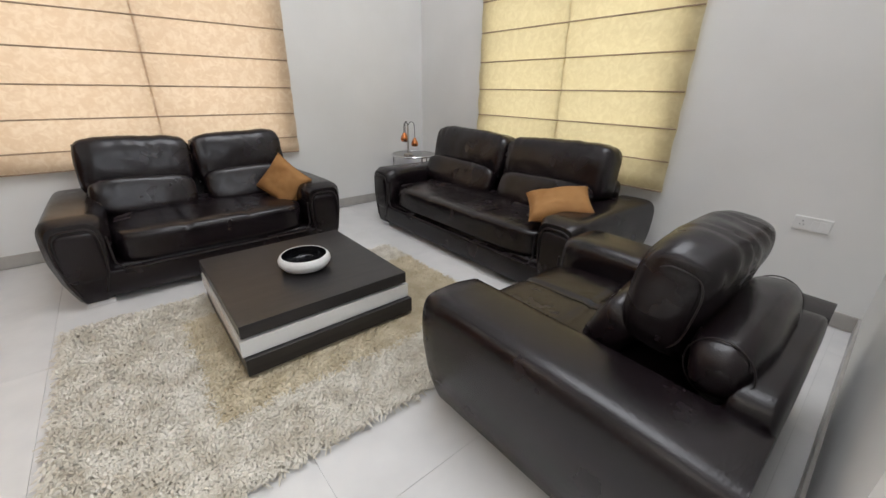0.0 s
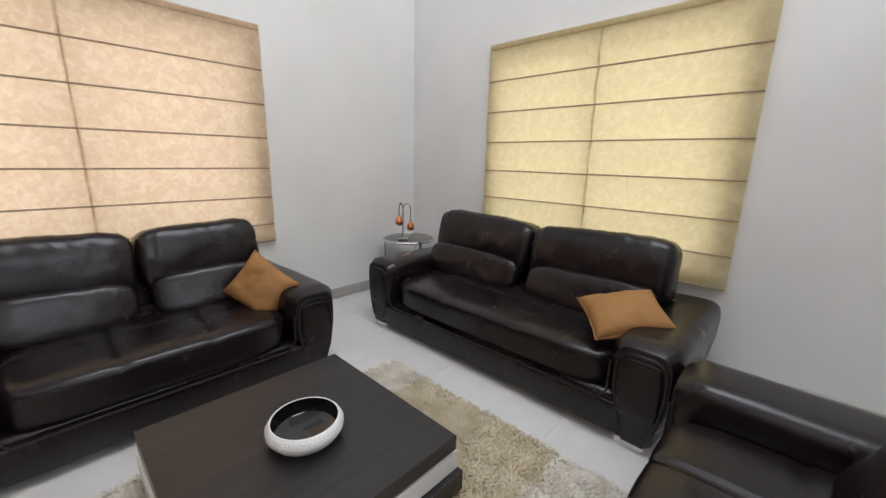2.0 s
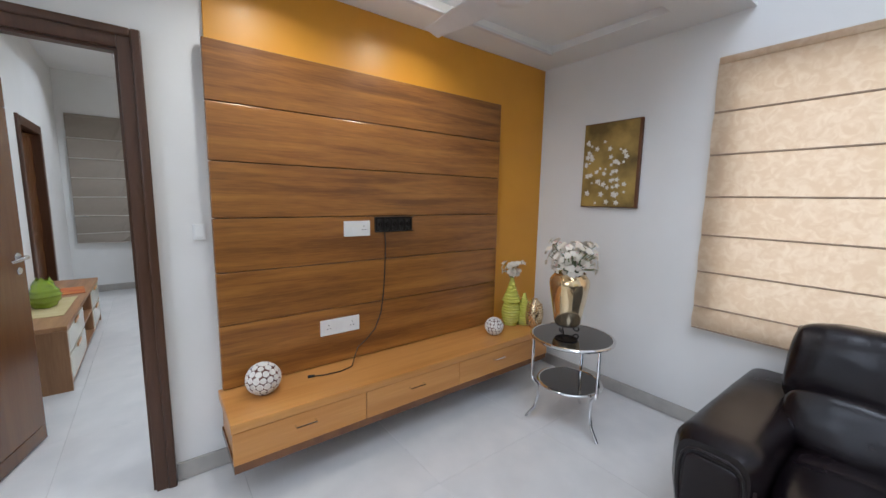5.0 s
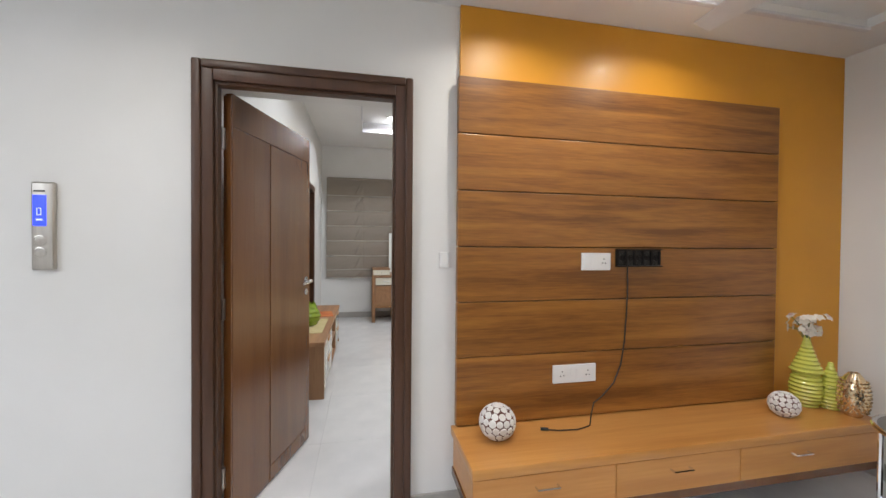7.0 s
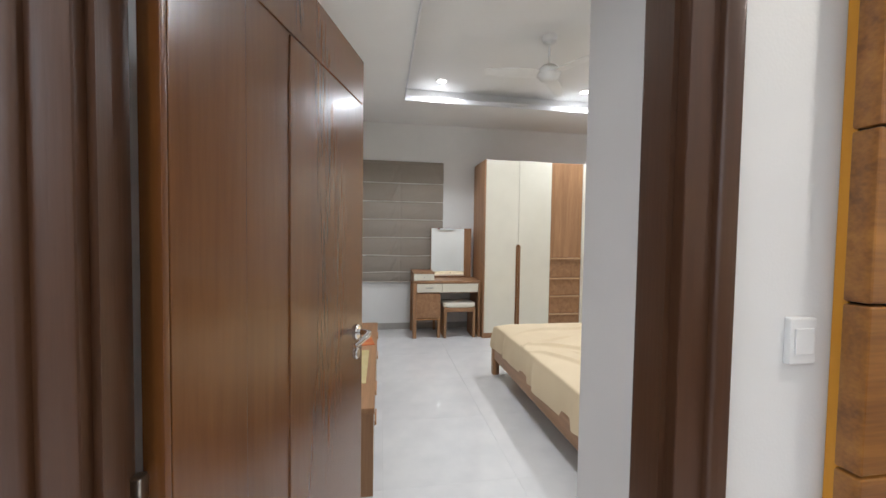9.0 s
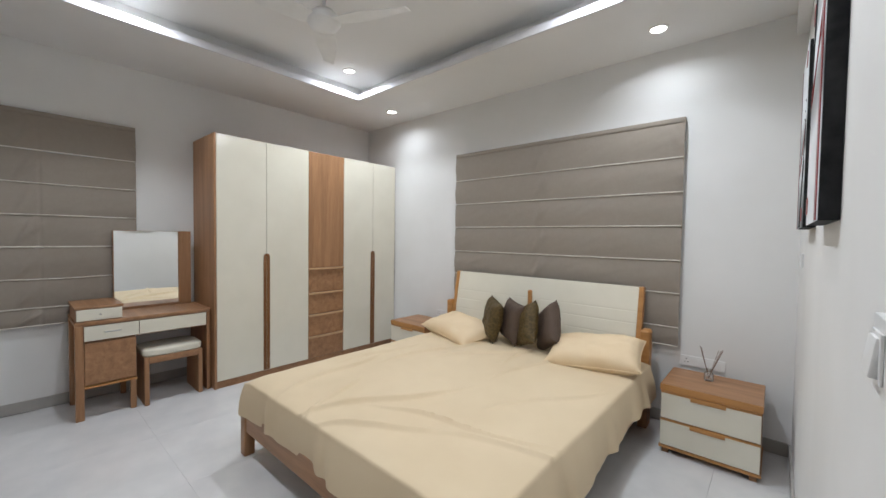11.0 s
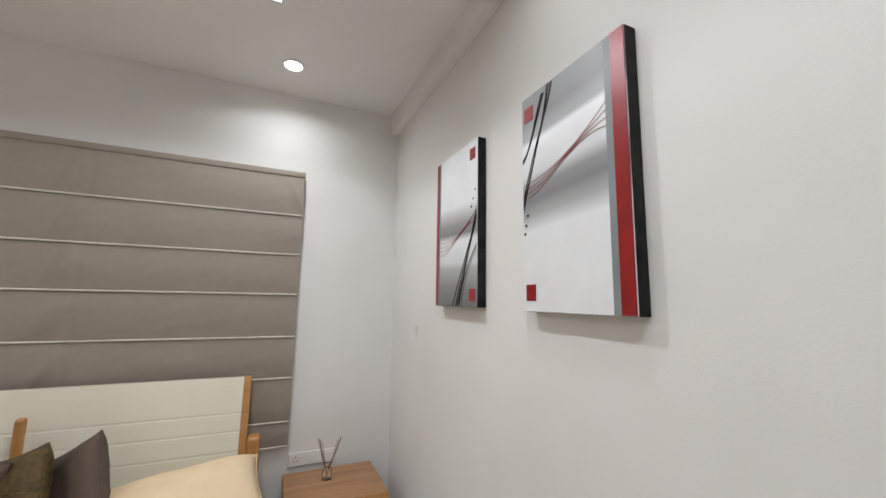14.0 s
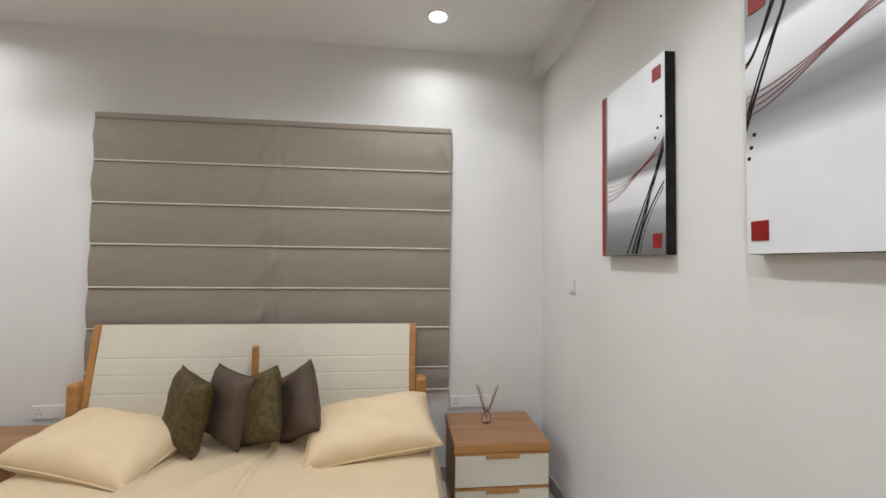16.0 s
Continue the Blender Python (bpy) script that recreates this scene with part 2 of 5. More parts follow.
STEM = mat("stem", (0.10, 0.16, 0.04), 0.5, c2=(0.15, 0.2, 0.06), scale=20)
SHELL = mat("white_shell", (0.78, 0.76, 0.72), 0.3, c2=(0.70, 0.67, 0.63), scale=40)
MOSAIC_GROUT = mat("mosaic_body", (0.16, 0.055, 0.03), 0.6, c2=(0.08, 0.03, 0.02), scale=25)
BOWL_OUT = mat("bowl_glaze", (0.76, 0.76, 0.75), 0.4, c2=(0.82, 0.82, 0.81), scale=90, bump=0.35, bscale=140)
BLUE_LCD = mat("lcd_screen", (0.02, 0.03, 0.4), 0.15, emit=(0.03, 0.06, 1.0), estr=1.6)
LCD_MARK = mat("lcd_figure", (0.5, 0.55, 0.9), 0.3, emit=(0.45, 0.5, 1.0), estr=1.0)
CANVAS_GOLD = mat("gold_ground", (0.13, 0.085, 0.02), 0.55, c2=(0.42, 0.28, 0.07), scale=5, bump=0.3, bscale=40)
CANVAS_EDGE = mat("canvas_edge_brown", (0.10, 0.035, 0.012), 0.6, c2=(0.14, 0.05, 0.018), scale=9)
CANVAS_WHITE = mat("painted_white", (0.70, 0.71, 0.73), 0.5, c2=(0.76, 0.77, 0.78), scale=5, bump=0.05, bscale=200)
RED = mat("painted_red", (0.235, 0.006, 0.008), 0.35, c2=(0.31, 0.010, 0.011), scale=14)
PAINT_BLACK = mat("painted_black", (0.005, 0.005, 0.0055), 0.6, spec=0.2, c2=(0.02, 0.02, 0.02), scale=18)
PAINT_GREY = mat("painted_grey", (0.20, 0.225, 0.24), 0.45, c2=(0.25, 0.275, 0.29), scale=5)
CANVAS_BLUE = mat("blue_grey_canvas", (0.20, 0.22, 0.27), 0.6, c2=(0.42, 0.44, 0.48), scale=7, bump=0.15, bscale=60)
ORANGE = mat("orange_mat", (0.50, 0.09, 0.03), 0.7, c2=(0.62, 0.24, 0.06), scale=14, stretch=(1, 0.3, 1))
STRAW = mat("straw_runner", (0.52, 0.42, 0.20), 0.8, c2=(0.60, 0.50, 0.27), scale=60, stretch=(1, 0.1, 1), bump=0.3, bscale=90)
REED = mat("reed_stick", (0.16, 0.10, 0.07), 0.7, c2=(0.2, 0.13, 0.09), scale=30)
FLORAL = mat("floral_canvas", (0.62, 0.56, 0.50), 0.7, c2=(0.25, 0.16, 0.11), scale=22, ramp=(0.48, 0.6))
MAROON = mat("maroon_edge", (0.09, 0.012, 0.012), 0.5, c2=(0.12, 0.018, 0.016), scale=8)
TRAY_EDGE = mat("tray_trim", (0.66, 0.66, 0.69), 0.5, c2=(0.70, 0.70, 0.72), scale=10)

# ---- helpers for building ----


def thing(name, label, category, m=None, group="", kind=""):
    e = new(name)
    e.empty_display_size = 0.1
    if m is not None:
        e.matrix_world = m
    return tagged(e, label, category, group, kind)


def mesh_of(name, bm, material, smooth=None):
    me = bpy.data.meshes.new(name)
    bmesh.ops.recalc_face_normals(bm, faces=bm.faces)
    if smooth is not None:
        for f in bm.faces:
            f.smooth = True
        for e in bm.edges:
            if len(e.link_faces) == 2:
                a = e.calc_face_angle(0)
                p, q = (f.calc_area() for f in e.link_faces)
                if a > radians(smooth) or (a > 0.2 and max(p, q) > 25 * min(p, q)):
                    e.smooth = False
    bm.to_mesh(me)
    bm.free()
    me.materials.append(material)
    return me


def part(name, bm, material, parent, label="", smooth=40, m=None):
    ob = new(name, mesh_of(name, bm, material, smooth))
    ob.parent = parent
    if m is not None:
        ob.matrix_local = m
    if label:
        ob["label"] = label
    return ob


def solo(name, bm, material, label, category, kind="", group="", smooth=40, m=None):
    ob = new(name, mesh_of(name, bm, material, smooth))
    if m is not None:
        ob.matrix_world = m
    return tagged(ob, label, category, group, kind)


def boxes(*bs, bev=0.0, seg=2):
    bm = bmesh.new()
    for x0, x1, y0, y1, z0, z1 in bs:
        vs = [bm.verts.new((x, y, z)) for x in (x0, x1) for y in (y0, y1) for z in (z0, z1)]
        for a, b, c, d in ((0, 1, 3, 2), (4, 6, 7, 5), (0, 4, 5, 1), (2, 3, 7, 6), (0, 2, 6, 4), (1, 5, 7, 3)):
            bm.faces.new((vs[a], vs[b], vs[c], vs[d]))
    if bev:
        bmesh.ops.bevel(bm, geom=list(bm.edges), offset=bev, segments=seg, profile=0.5, affect='EDGES')
    return bm


def lathe(profile, n=32, bm=None, at=(0, 0, 0)):
    bm = bm or bmesh.new()
    rings = []
    for r, z in profile:
        if r < 1e-5:
            rings.append([bm.verts.new((at[0], at[1], at[2] + z))])
        else:
            rings.append([bm.verts.new((at[0] + r * math.cos(2 * math.pi * i / n), at[1] + r * math.sin(2 * math.pi * i / n), at[2] + z)) for i in range(n)])
    for a, b in zip(rings, rings[1:]):
        for i in range(n):
            j = (i + 1) % n
            if len(a) == 1 and len(b) == 1:
                continue
            if len(a) == 1:
                bm.faces.new((a[0], b[i], b[j]))
            elif len(b) == 1:
                bm.faces.new((a[i], a[j], b[0]))
            else:
                bm.faces.new((a[i], a[j], b[j], b[i]))
    return bm


def tube(points, r, n=8, bm=None, closed=False):
    bm = bm or bmesh.new()
    pts = [Vector(p) for p in points]
    rings = []
    ref = None
    for i, p in enumerate(pts):
        a = pts[i - 1] if i or closed else p
        b = pts[(i + 1) % len(pts)] if i < len(pts) - 1 or closed else p
        d = (b - a).normalized()
        if ref is None:
            ref = d.orthogonal()
        u = (ref - d * ref.dot(d)).normalized()
        ref = u
        v = d.cross(u)
        rr = r[i] if isinstance(r, (list, tuple)) else r
        rings.append([bm.verts.new(p + rr * (math.cos(2 * math.pi * k / n) * u + math.sin(2 * math.pi * k / n) * v)) for k in range(n)])
    pairs = list(zip(rings, rings[1:])) + ([(rings[-1], rings[0])] if closed else [])
    for a, b in pairs:
        for k in range(n):
            bm.faces.new((a[k], a[(k + 1) % n], b[(k + 1) % n], b[k]))
    if not closed:
        bm.faces.new(rings[0][::-1])
        bm.faces.new(rings[-1])
    return bm


def soft_box(sx, sy, sz, power=5.0, n=14, wrinkle=0.004, freq=6.0, seed=0.0):
    """A stuffed block: a cube grid pressed to a superellipsoid, with soft creases."""
    bm = bmesh.new()
    bmesh.ops.create_cube(bm, size=2)
    bmesh.ops.subdivide_edges(bm, edges=list(bm.edges), cuts=n, use_grid_fill=True)
    for v in bm.verts:
        p = v.co
        k = (abs(p.x) ** power + abs(p.y) ** power + abs(p.z) ** power) ** (-1 / power)
        q = Vector((p.x * k * sx / 2, p.y * k * sy / 2, p.z * k * sz / 2))
        w = noise.noise(q * freq + Vector((seed, seed * 2, 0))) + 0.5 * noise.noise(q * freq * 2.6 + Vector((0, seed, 3)))
        v.co = q + p.normalized() * w * wrinkle
    return bm


def pillow_mesh(w, h, t, n=20, seed=0.0, wrinkle=0.006, pinch=0.10):
    """A scatter cushion in the xz plane, pinched to points at the corners."""
    bm = bmesh.new()
    grid = {}
    for side in (-1, 1):
        for i in range(n + 1):
            for j in range(n + 1):
                u, v = 2 * i / n - 1, 2 * j / n - 1
                if side == 1 and (i in (0, n) or j in (0, n)):
                    grid[side, i, j] = grid[-1, i, j]
                    continue
                b = max(0.0, (1 - u ** 4) * (1 - v ** 4)) ** 0.5
                x = u * w / 2 * (1 - pinch * (1 - v * v))
                z = v * h / 2 * (1 - pinch * (1 - u * u))
                wr = noise.noise(Vector((u * 2.2 + seed, v * 2.2, side))) * wrinkle * 2 + noise.noise(Vector((u * 6 + seed, v * 6, side))) * wrinkle
                grid[side, i, j] = bm.verts.new((x, side * b * t / 2 + wr * b, z))
        for i in range(n):
            for j in range(n):
                bm.faces.new([grid[side, a, b] for a, b in ((i, j), (i + 1, j), (i + 1, j + 1), (i, j + 1))])
    return bm


def sphere(c, r, bm=None, u=16, v=10, squash=1.0):
    bm = bm or bmesh.new()
    prof = [(r * math.sin(math.pi * i / v), -r * squash * math.cos(math.pi * i / v)) for i in range(v + 1)]
    return lathe(prof, u, bm, c)

# ---- structure ----
H_HALL, H_LOW, H_BED = 5.2, 2.57, 3.12


def wall(name, label, *bs):
    return solo(name, boxes(*bs), PAINT, label, "wall", "structure", smooth=None)


wall("wall_north", "white painted wall behind the loveseat with a window opening",
     (-2.16, -0.71, 5.575, 5.775, 0, H_HALL), (1.27, 3.19, 5.575, 5.775, 0, H_HALL), (-0.71, 1.27, 5.575, 5.775, 0, 0.76), (-0.71, 1.27, 5.575, 5.775, 2.21, H_HALL))
wall("wall_east", "white painted wall behind the long sofa with a window opening",
     (2.99, 3.19, 1.25, 2.73, 0, H_HALL), (2.99, 3.19, 4.47, 5.575, 0, H_HALL), (2.99, 3.19, 2.73, 4.47, 0, 0.72), (2.99, 3.19, 2.73, 4.47, 2.23, H_HALL),
     (2.99, 3.19, -1.5, 1.25, 0, H_HALL))
wall("wall_stub", "white painted wall behind the armchair", (0.75, 2.99, 1.27, 1.42, 0, H_HALL))
# unseen end wall; its tall opening is added for the fill lamp
wall("wall_south", "unseen white hall wall with an added tall opening for fill light",
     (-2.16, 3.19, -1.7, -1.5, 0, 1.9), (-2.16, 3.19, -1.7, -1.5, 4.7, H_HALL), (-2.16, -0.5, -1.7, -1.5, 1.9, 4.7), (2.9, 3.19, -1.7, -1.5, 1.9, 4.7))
wall("wall_partition", "white painted wall between hall and bedroom with a doorway",
     (-2.56, -2.16, -1.7, 1.84, 0, H_LOW + 0.6), (-2.56, -2.16, 2.812, 6.23, 0, H_LOW + 0.6), (-2.56, -2.16, 1.84, 2.812, 2.17, H_LOW + 0.6))
wall("wall_bedroom_north", "white painted bedroom wall behind the bed",
     (-7.62, -5.55, 6.03, 6.23, 0, 3.5), (-3.32, -2.56, 6.03, 6.23, 0, 3.5), (-5.55, -3.32, 6.03, 6.23, 0, 0.75), (-5.55, -3.32, 6.03, 6.23, 2.46, 3.5))
wall("wall_bedroom_west", "white painted bedroom wall with a blind and the wardrobe",
     (-7.62, -7.42, 1.6, 2.0, 0, 3.5), (-7.62, -7.42, 3.12, 6.03, 0, 3.5), (-7.62, -7.42, 2.0, 3.12, 0, 0.80), (-7.62, -7.42, 2.0, 3.12, 2.46, 3.5))
wall("wall_bedroom_south", "white painted bedroom wall behind the low cabinet",
     (-7.42, -6.30, 1.63, 1.83, 0, 3.5), (-5.30, -2.56, 1.63, 1.83, 0, 3.5), (-6.30, -5.30, 1.63, 1.83, 2.2, 3.5))
wall("wall_beam", "white beam along the top of the picture wall", (-2.625, -2.562, 1.83, 6.03, 2.97, 3.12))

# the ceiling opening is unseen, cut to let the overhead fill in
solo("ceiling_hall", boxes((-0.75, 0.0, -1.7, 5.775, H_HALL, H_HALL + 0.15), (2.4, 3.19, -1.7, 5.775, H_HALL, H_HALL + 0.15), (0.0, 2.4, -1.7, 1.6, H_HALL, H_HALL + 0.15), (0.0, 2.4, 3.8, 5.775, H_HALL, H_HALL + 0.15)), CEIL, "white ceiling of the double-height hall with an added opening for fill light", "ceiling", "structure", smooth=None)
solo("ceiling_low", boxes((-2.16, -1.86, -1.7, 5.575, H_LOW, 2.9), (-1.02, -0.69, -1.7, 5.575, H_LOW, 2.9), (-1.86, -1.02, 5.28, 5.575, H_LOW, 2.9), (-1.86, -1.02, -1.7, 0.4, H_LOW, 2.9),
     (-1.86, -1.02, 0.4, 5.28, 2.62, 2.9), (-0.89, -0.69, -1.7, 5.575, 2.9, H_HALL)), CEIL, "white dropped ceiling with a shallow recess", "ceiling", "structure", smooth=None)
X0, X1, Y0, Y1 = -6.37, -3.47, 2.54, 5.08
solo("ceiling_bedroom", boxes((-7.42, X0, 1.83, 6.03, H_BED, 3.155), (X1, -2.56, 1.83, 6.03, H_BED, 3.155), (X0, X1, 1.83, Y0, H_BED, 3.155), (X0, X1, Y1, 6.03, H_BED, 3.155),
     (-7.42, X0 - 0.16, 1.83, 6.03, 3.155, 3.5), (X1 + 0.16, -2.56, 1.83, 6.03, 3.155, 3.5), (X0 - 0.16, X1 + 0.16, 1.83, Y0 - 0.16, 3.155, 3.5), (X0 - 0.16, X1 + 0.16, Y1 + 0.16, 6.03, 3.155, 3.5),
     (X0 - 0.16, X1 + 0.16, Y0 - 0.16, Y1 + 0.16, 3.30, 3.5)), CEIL, "white bedroom ceiling with a recessed tray", "ceiling", "structure", smooth=None)
# thin lip round the tray, standing clear of the recess side
L = 0.014
solo("trim_tray", boxes((X0 - 0.002, X0 + L, Y0, Y1, 3.095, 3.157), (X1 - L, X1 + 0.002, Y0, Y1, 3.095, 3.157), (X0 + L, X1 - L, Y0 - 0.002, Y0 + L, 3.095, 3.157),
     (X0 + L, X1 - L, Y1 - L, Y1 + 0.002, 3.095, 3.157), bev=0.003), TRAY_EDGE, "pale lip round the ceiling tray", "trim", "structure")
solo("trim_low_ceiling", boxes((-1.875, -1.845, 0.4, 5.29, 2.555, 2.572), bev=0.003), TRAY_EDGE, "pale strip beside the ceiling recess", "trim", "structure")

# ochre laminate backing
solo("wall_cladding_ochre", boxes((-2.158, -2.135, 3.05, 5.573, 0.30, 2.568), bev=0.002), OCHRE, "glossy ochre laminate cladding on the wall", "wall cladding", "structure")


def window(name, label, axis, at, a0, a1, z0, z1):
    """A window behind a blind: frame, mullion and two panes in the wall's opening."""
    w = thing(name, label, "window", kind="structure")
    f = 0.05

    def b(u0, u1, d0, d1, p, q):
        return (u0, u1, at + d0, at + d1, p, q) if axis == "y" else (at + d0, at + d1, u0, u1, p, q)
    mid = (a0 + a1) / 2
    part("window_frame", boxes(b(a0, a0 + f, 0, 0.05, z0, z1), b(a1 - f, a1, 0, 0.05, z0, z1), b(a0 + f, a1 - f, 0, 0.05, z0, z0 + f), b(a0 + f, a1 - f, 0, 0.05, z1 - f, z1),
         b(mid - 0.03, mid + 0.03, 0, 0.05, z0 + f, z1 - f)), WHITE_LACQUER, w)
    for u0, u1 in ((a0 + f, mid - 0.03), (mid + 0.03, a1 - f)):
        pane = part("pane", boxes(b(u0, u1, 0.02, 0.026, z0 + f, z1 - f)), GLASS, w)
        pane.visible_shadow = False
    return w


window("window_1", "white framed window behind the peach blind", "y", 5.66, -0.71, 1.27, 0.76, 2.21)
window("window_2", "white framed window behind the lemon blind", "x", 3.08, 2.73, 4.47, 0.72, 2.23)
window("window_3", "white framed window behind the headboard blind", "y", 6.12, -5.55, -3.32, 0.75, 2.46)
window("window_4", "white framed bedroom window behind a blind", "x", -7.56, 2.0, 3.12, 0.80, 2.46)
# unseen glazing, added to go with the hall fill lamp
window("window_5", "unseen tall hall glazing added for fill light", "y", -1.62, -0.5, 2.9, 1.9, 4.7)

# skirting
sk = [(-2.16, 2.985, 5.561, 5.575, 0.004, 0.10), (2.976, 2.99, 1.42, 5.561, 0.004, 0.10), (-2.16, -2.146, -1.5, 1.835, 0.004, 0.10), (-2.16, -2.146, 2.816, 5.561, 0.004, 0.10),
      (0.75, 2.976, 1.42, 1.434, 0.004, 0.10), (-7.42, -7.406, 1.83, 6.03, 0.004, 0.10), (-7.406, -2.574, 6.016, 6.03, 0.004, 0.10), (-2.574, -2.56, 2.84, 6.016, 0.004, 0.10)]
for b in sk:
    solo("baseboard", boxes(b, bev=0.003), SKIRT, "grey tile skirting along the wall", "skirting", "structure")

# ---- door between hall and bedroom ----
door = thing("door_1", "dark brown wooden door standing open into the bedroom", "door", kind="structure")
part("door_frame", boxes((-2.235, -2.128, 1.842, 1.924, 0, 2.168), (-2.235, -2.128, 2.728, 2.810, 0, 2.168), (-2.235, -2.128, 1.924, 2.728, 2.084, 2.168), bev=0.004), FRAME_WOOD, door, "dark brown door frame")
part("architrave", boxes((-2.159, -2.115, 1.84, 1.878, 0, 2.17), (-2.159, -2.115, 2.776, 2.812, 0, 2.17), (-2.159, -2.115, 1.878, 2.776, 2.134, 2.17), bev=0.007, seg=3), FRAME_WOOD, door, "raised dark brown moulding")
part("door_stop", boxes((-2.20, -2.15, 1.9245, 1.935, 0, 2.084), (-2.20, -2.15, 2.717, 2.7275, 0, 2.084), (-2.20, -2.15, 1.935, 2.717, 2.073, 2.084)), FRAME_WOOD, door)
ang = math.degrees(math.atan2(2.190 - 1.945, -3.04 + 2.225))
LEAF = pose(-2.228, 1.950, 0, 0, 0, ang)
LW, LT = 0.845, 0.019
leaf = part("door_leaf", boxes((0.0, 0.012, -LT, LT, 0.01, 2.055), (0.012, LW, -LT + 0.004, LT - 0.004, 0.01, 2.068), bev=0.002), DOOR_WOOD, door, m=LEAF)
for nm, b in (("top_rail", (0.013, LW, -LT, LT, 1.915, 2.068)), ("panel_board", (0.013, 0.19, -LT, LT, 0.01, 1.911)), ("panel_board", (0.194, 0.345, -LT + 0.007, LT - 0.007, 0.01, 1.911)), ("panel_board", (0.349, LW, -LT, LT, 0.10, 1.911)), ("bottom_rail", (0.348, LW, -LT, LT, 0.01, 0.097))):
    part(nm, boxes(b, bev=0.002), DOOR_WOOD, leaf)
bm = bmesh.new()
for f in (-1, 1):
    tube([(0.785, f * 0.019, 1.11), (0.785, f * 0.05, 1.11), (0.778, f * 0.066, 1.11), (0.755, f * 0.072, 1.11), (0.70, f * 0.070, 1.105), (0.655, f * 0.062, 1.098)], [0.010, 0.010, 0.011, 0.011, 0.009, 0.007], 10, bm=bm)
part("door_handle", bm, CHROME, leaf, "curved chrome lever handle")
for z, r in ((1.11, 0.026), (1.035, 0.020)):
    for f in (-1, 1):
        part("rosette", lathe([(0, 0), (r, 0), (r, 0.006), (r - 0.004, 0.010), (0, 0.010)], 24), CHROME, leaf, "round chrome rosette", m=pose(0.785, f * 0.0185, z, -90 * f, 0, 0))
for z in (0.25, 1.05, 1.85):
    part("hinge", boxes((-2.234, -2.212, 1.925, 1.942, z - 0.05, z + 0.05), bev=0.003), STEEL, door)
part("door_tag", boxes((0.70, 0.75, 0.019, 0.024, 1.36, 1.50), bev=0.002), WHITE_PLASTIC, leaf, "small white tag")

d2 = thing("door_2", "dark brown closed door in the bedroom side wall", "door", kind="structure")
part("door_frame", boxes((-6.30, -6.21, 1.70, 1.85, 0, 2.2), (-5.39, -5.30, 1.70, 1.85, 0, 2.2), (-6.21, -5.39, 1.70, 1.85, 2.11, 2.2), bev=0.005), FRAME_WOOD, d2)
lf2 = part("door_leaf", boxes((-6.208, -5.392, 1.735, 1.775, 0.008, 2.108), bev=0.003), DOOR_WOOD, d2)
part("door_handle", tube([(-5.47, 1.775, 1.03), (-5.47, 1.83, 1.03), (-5.58, 1.835, 1.03)], 0.009), CHROME, lf2, "chrome lever handle")

# ---- roman blinds ----


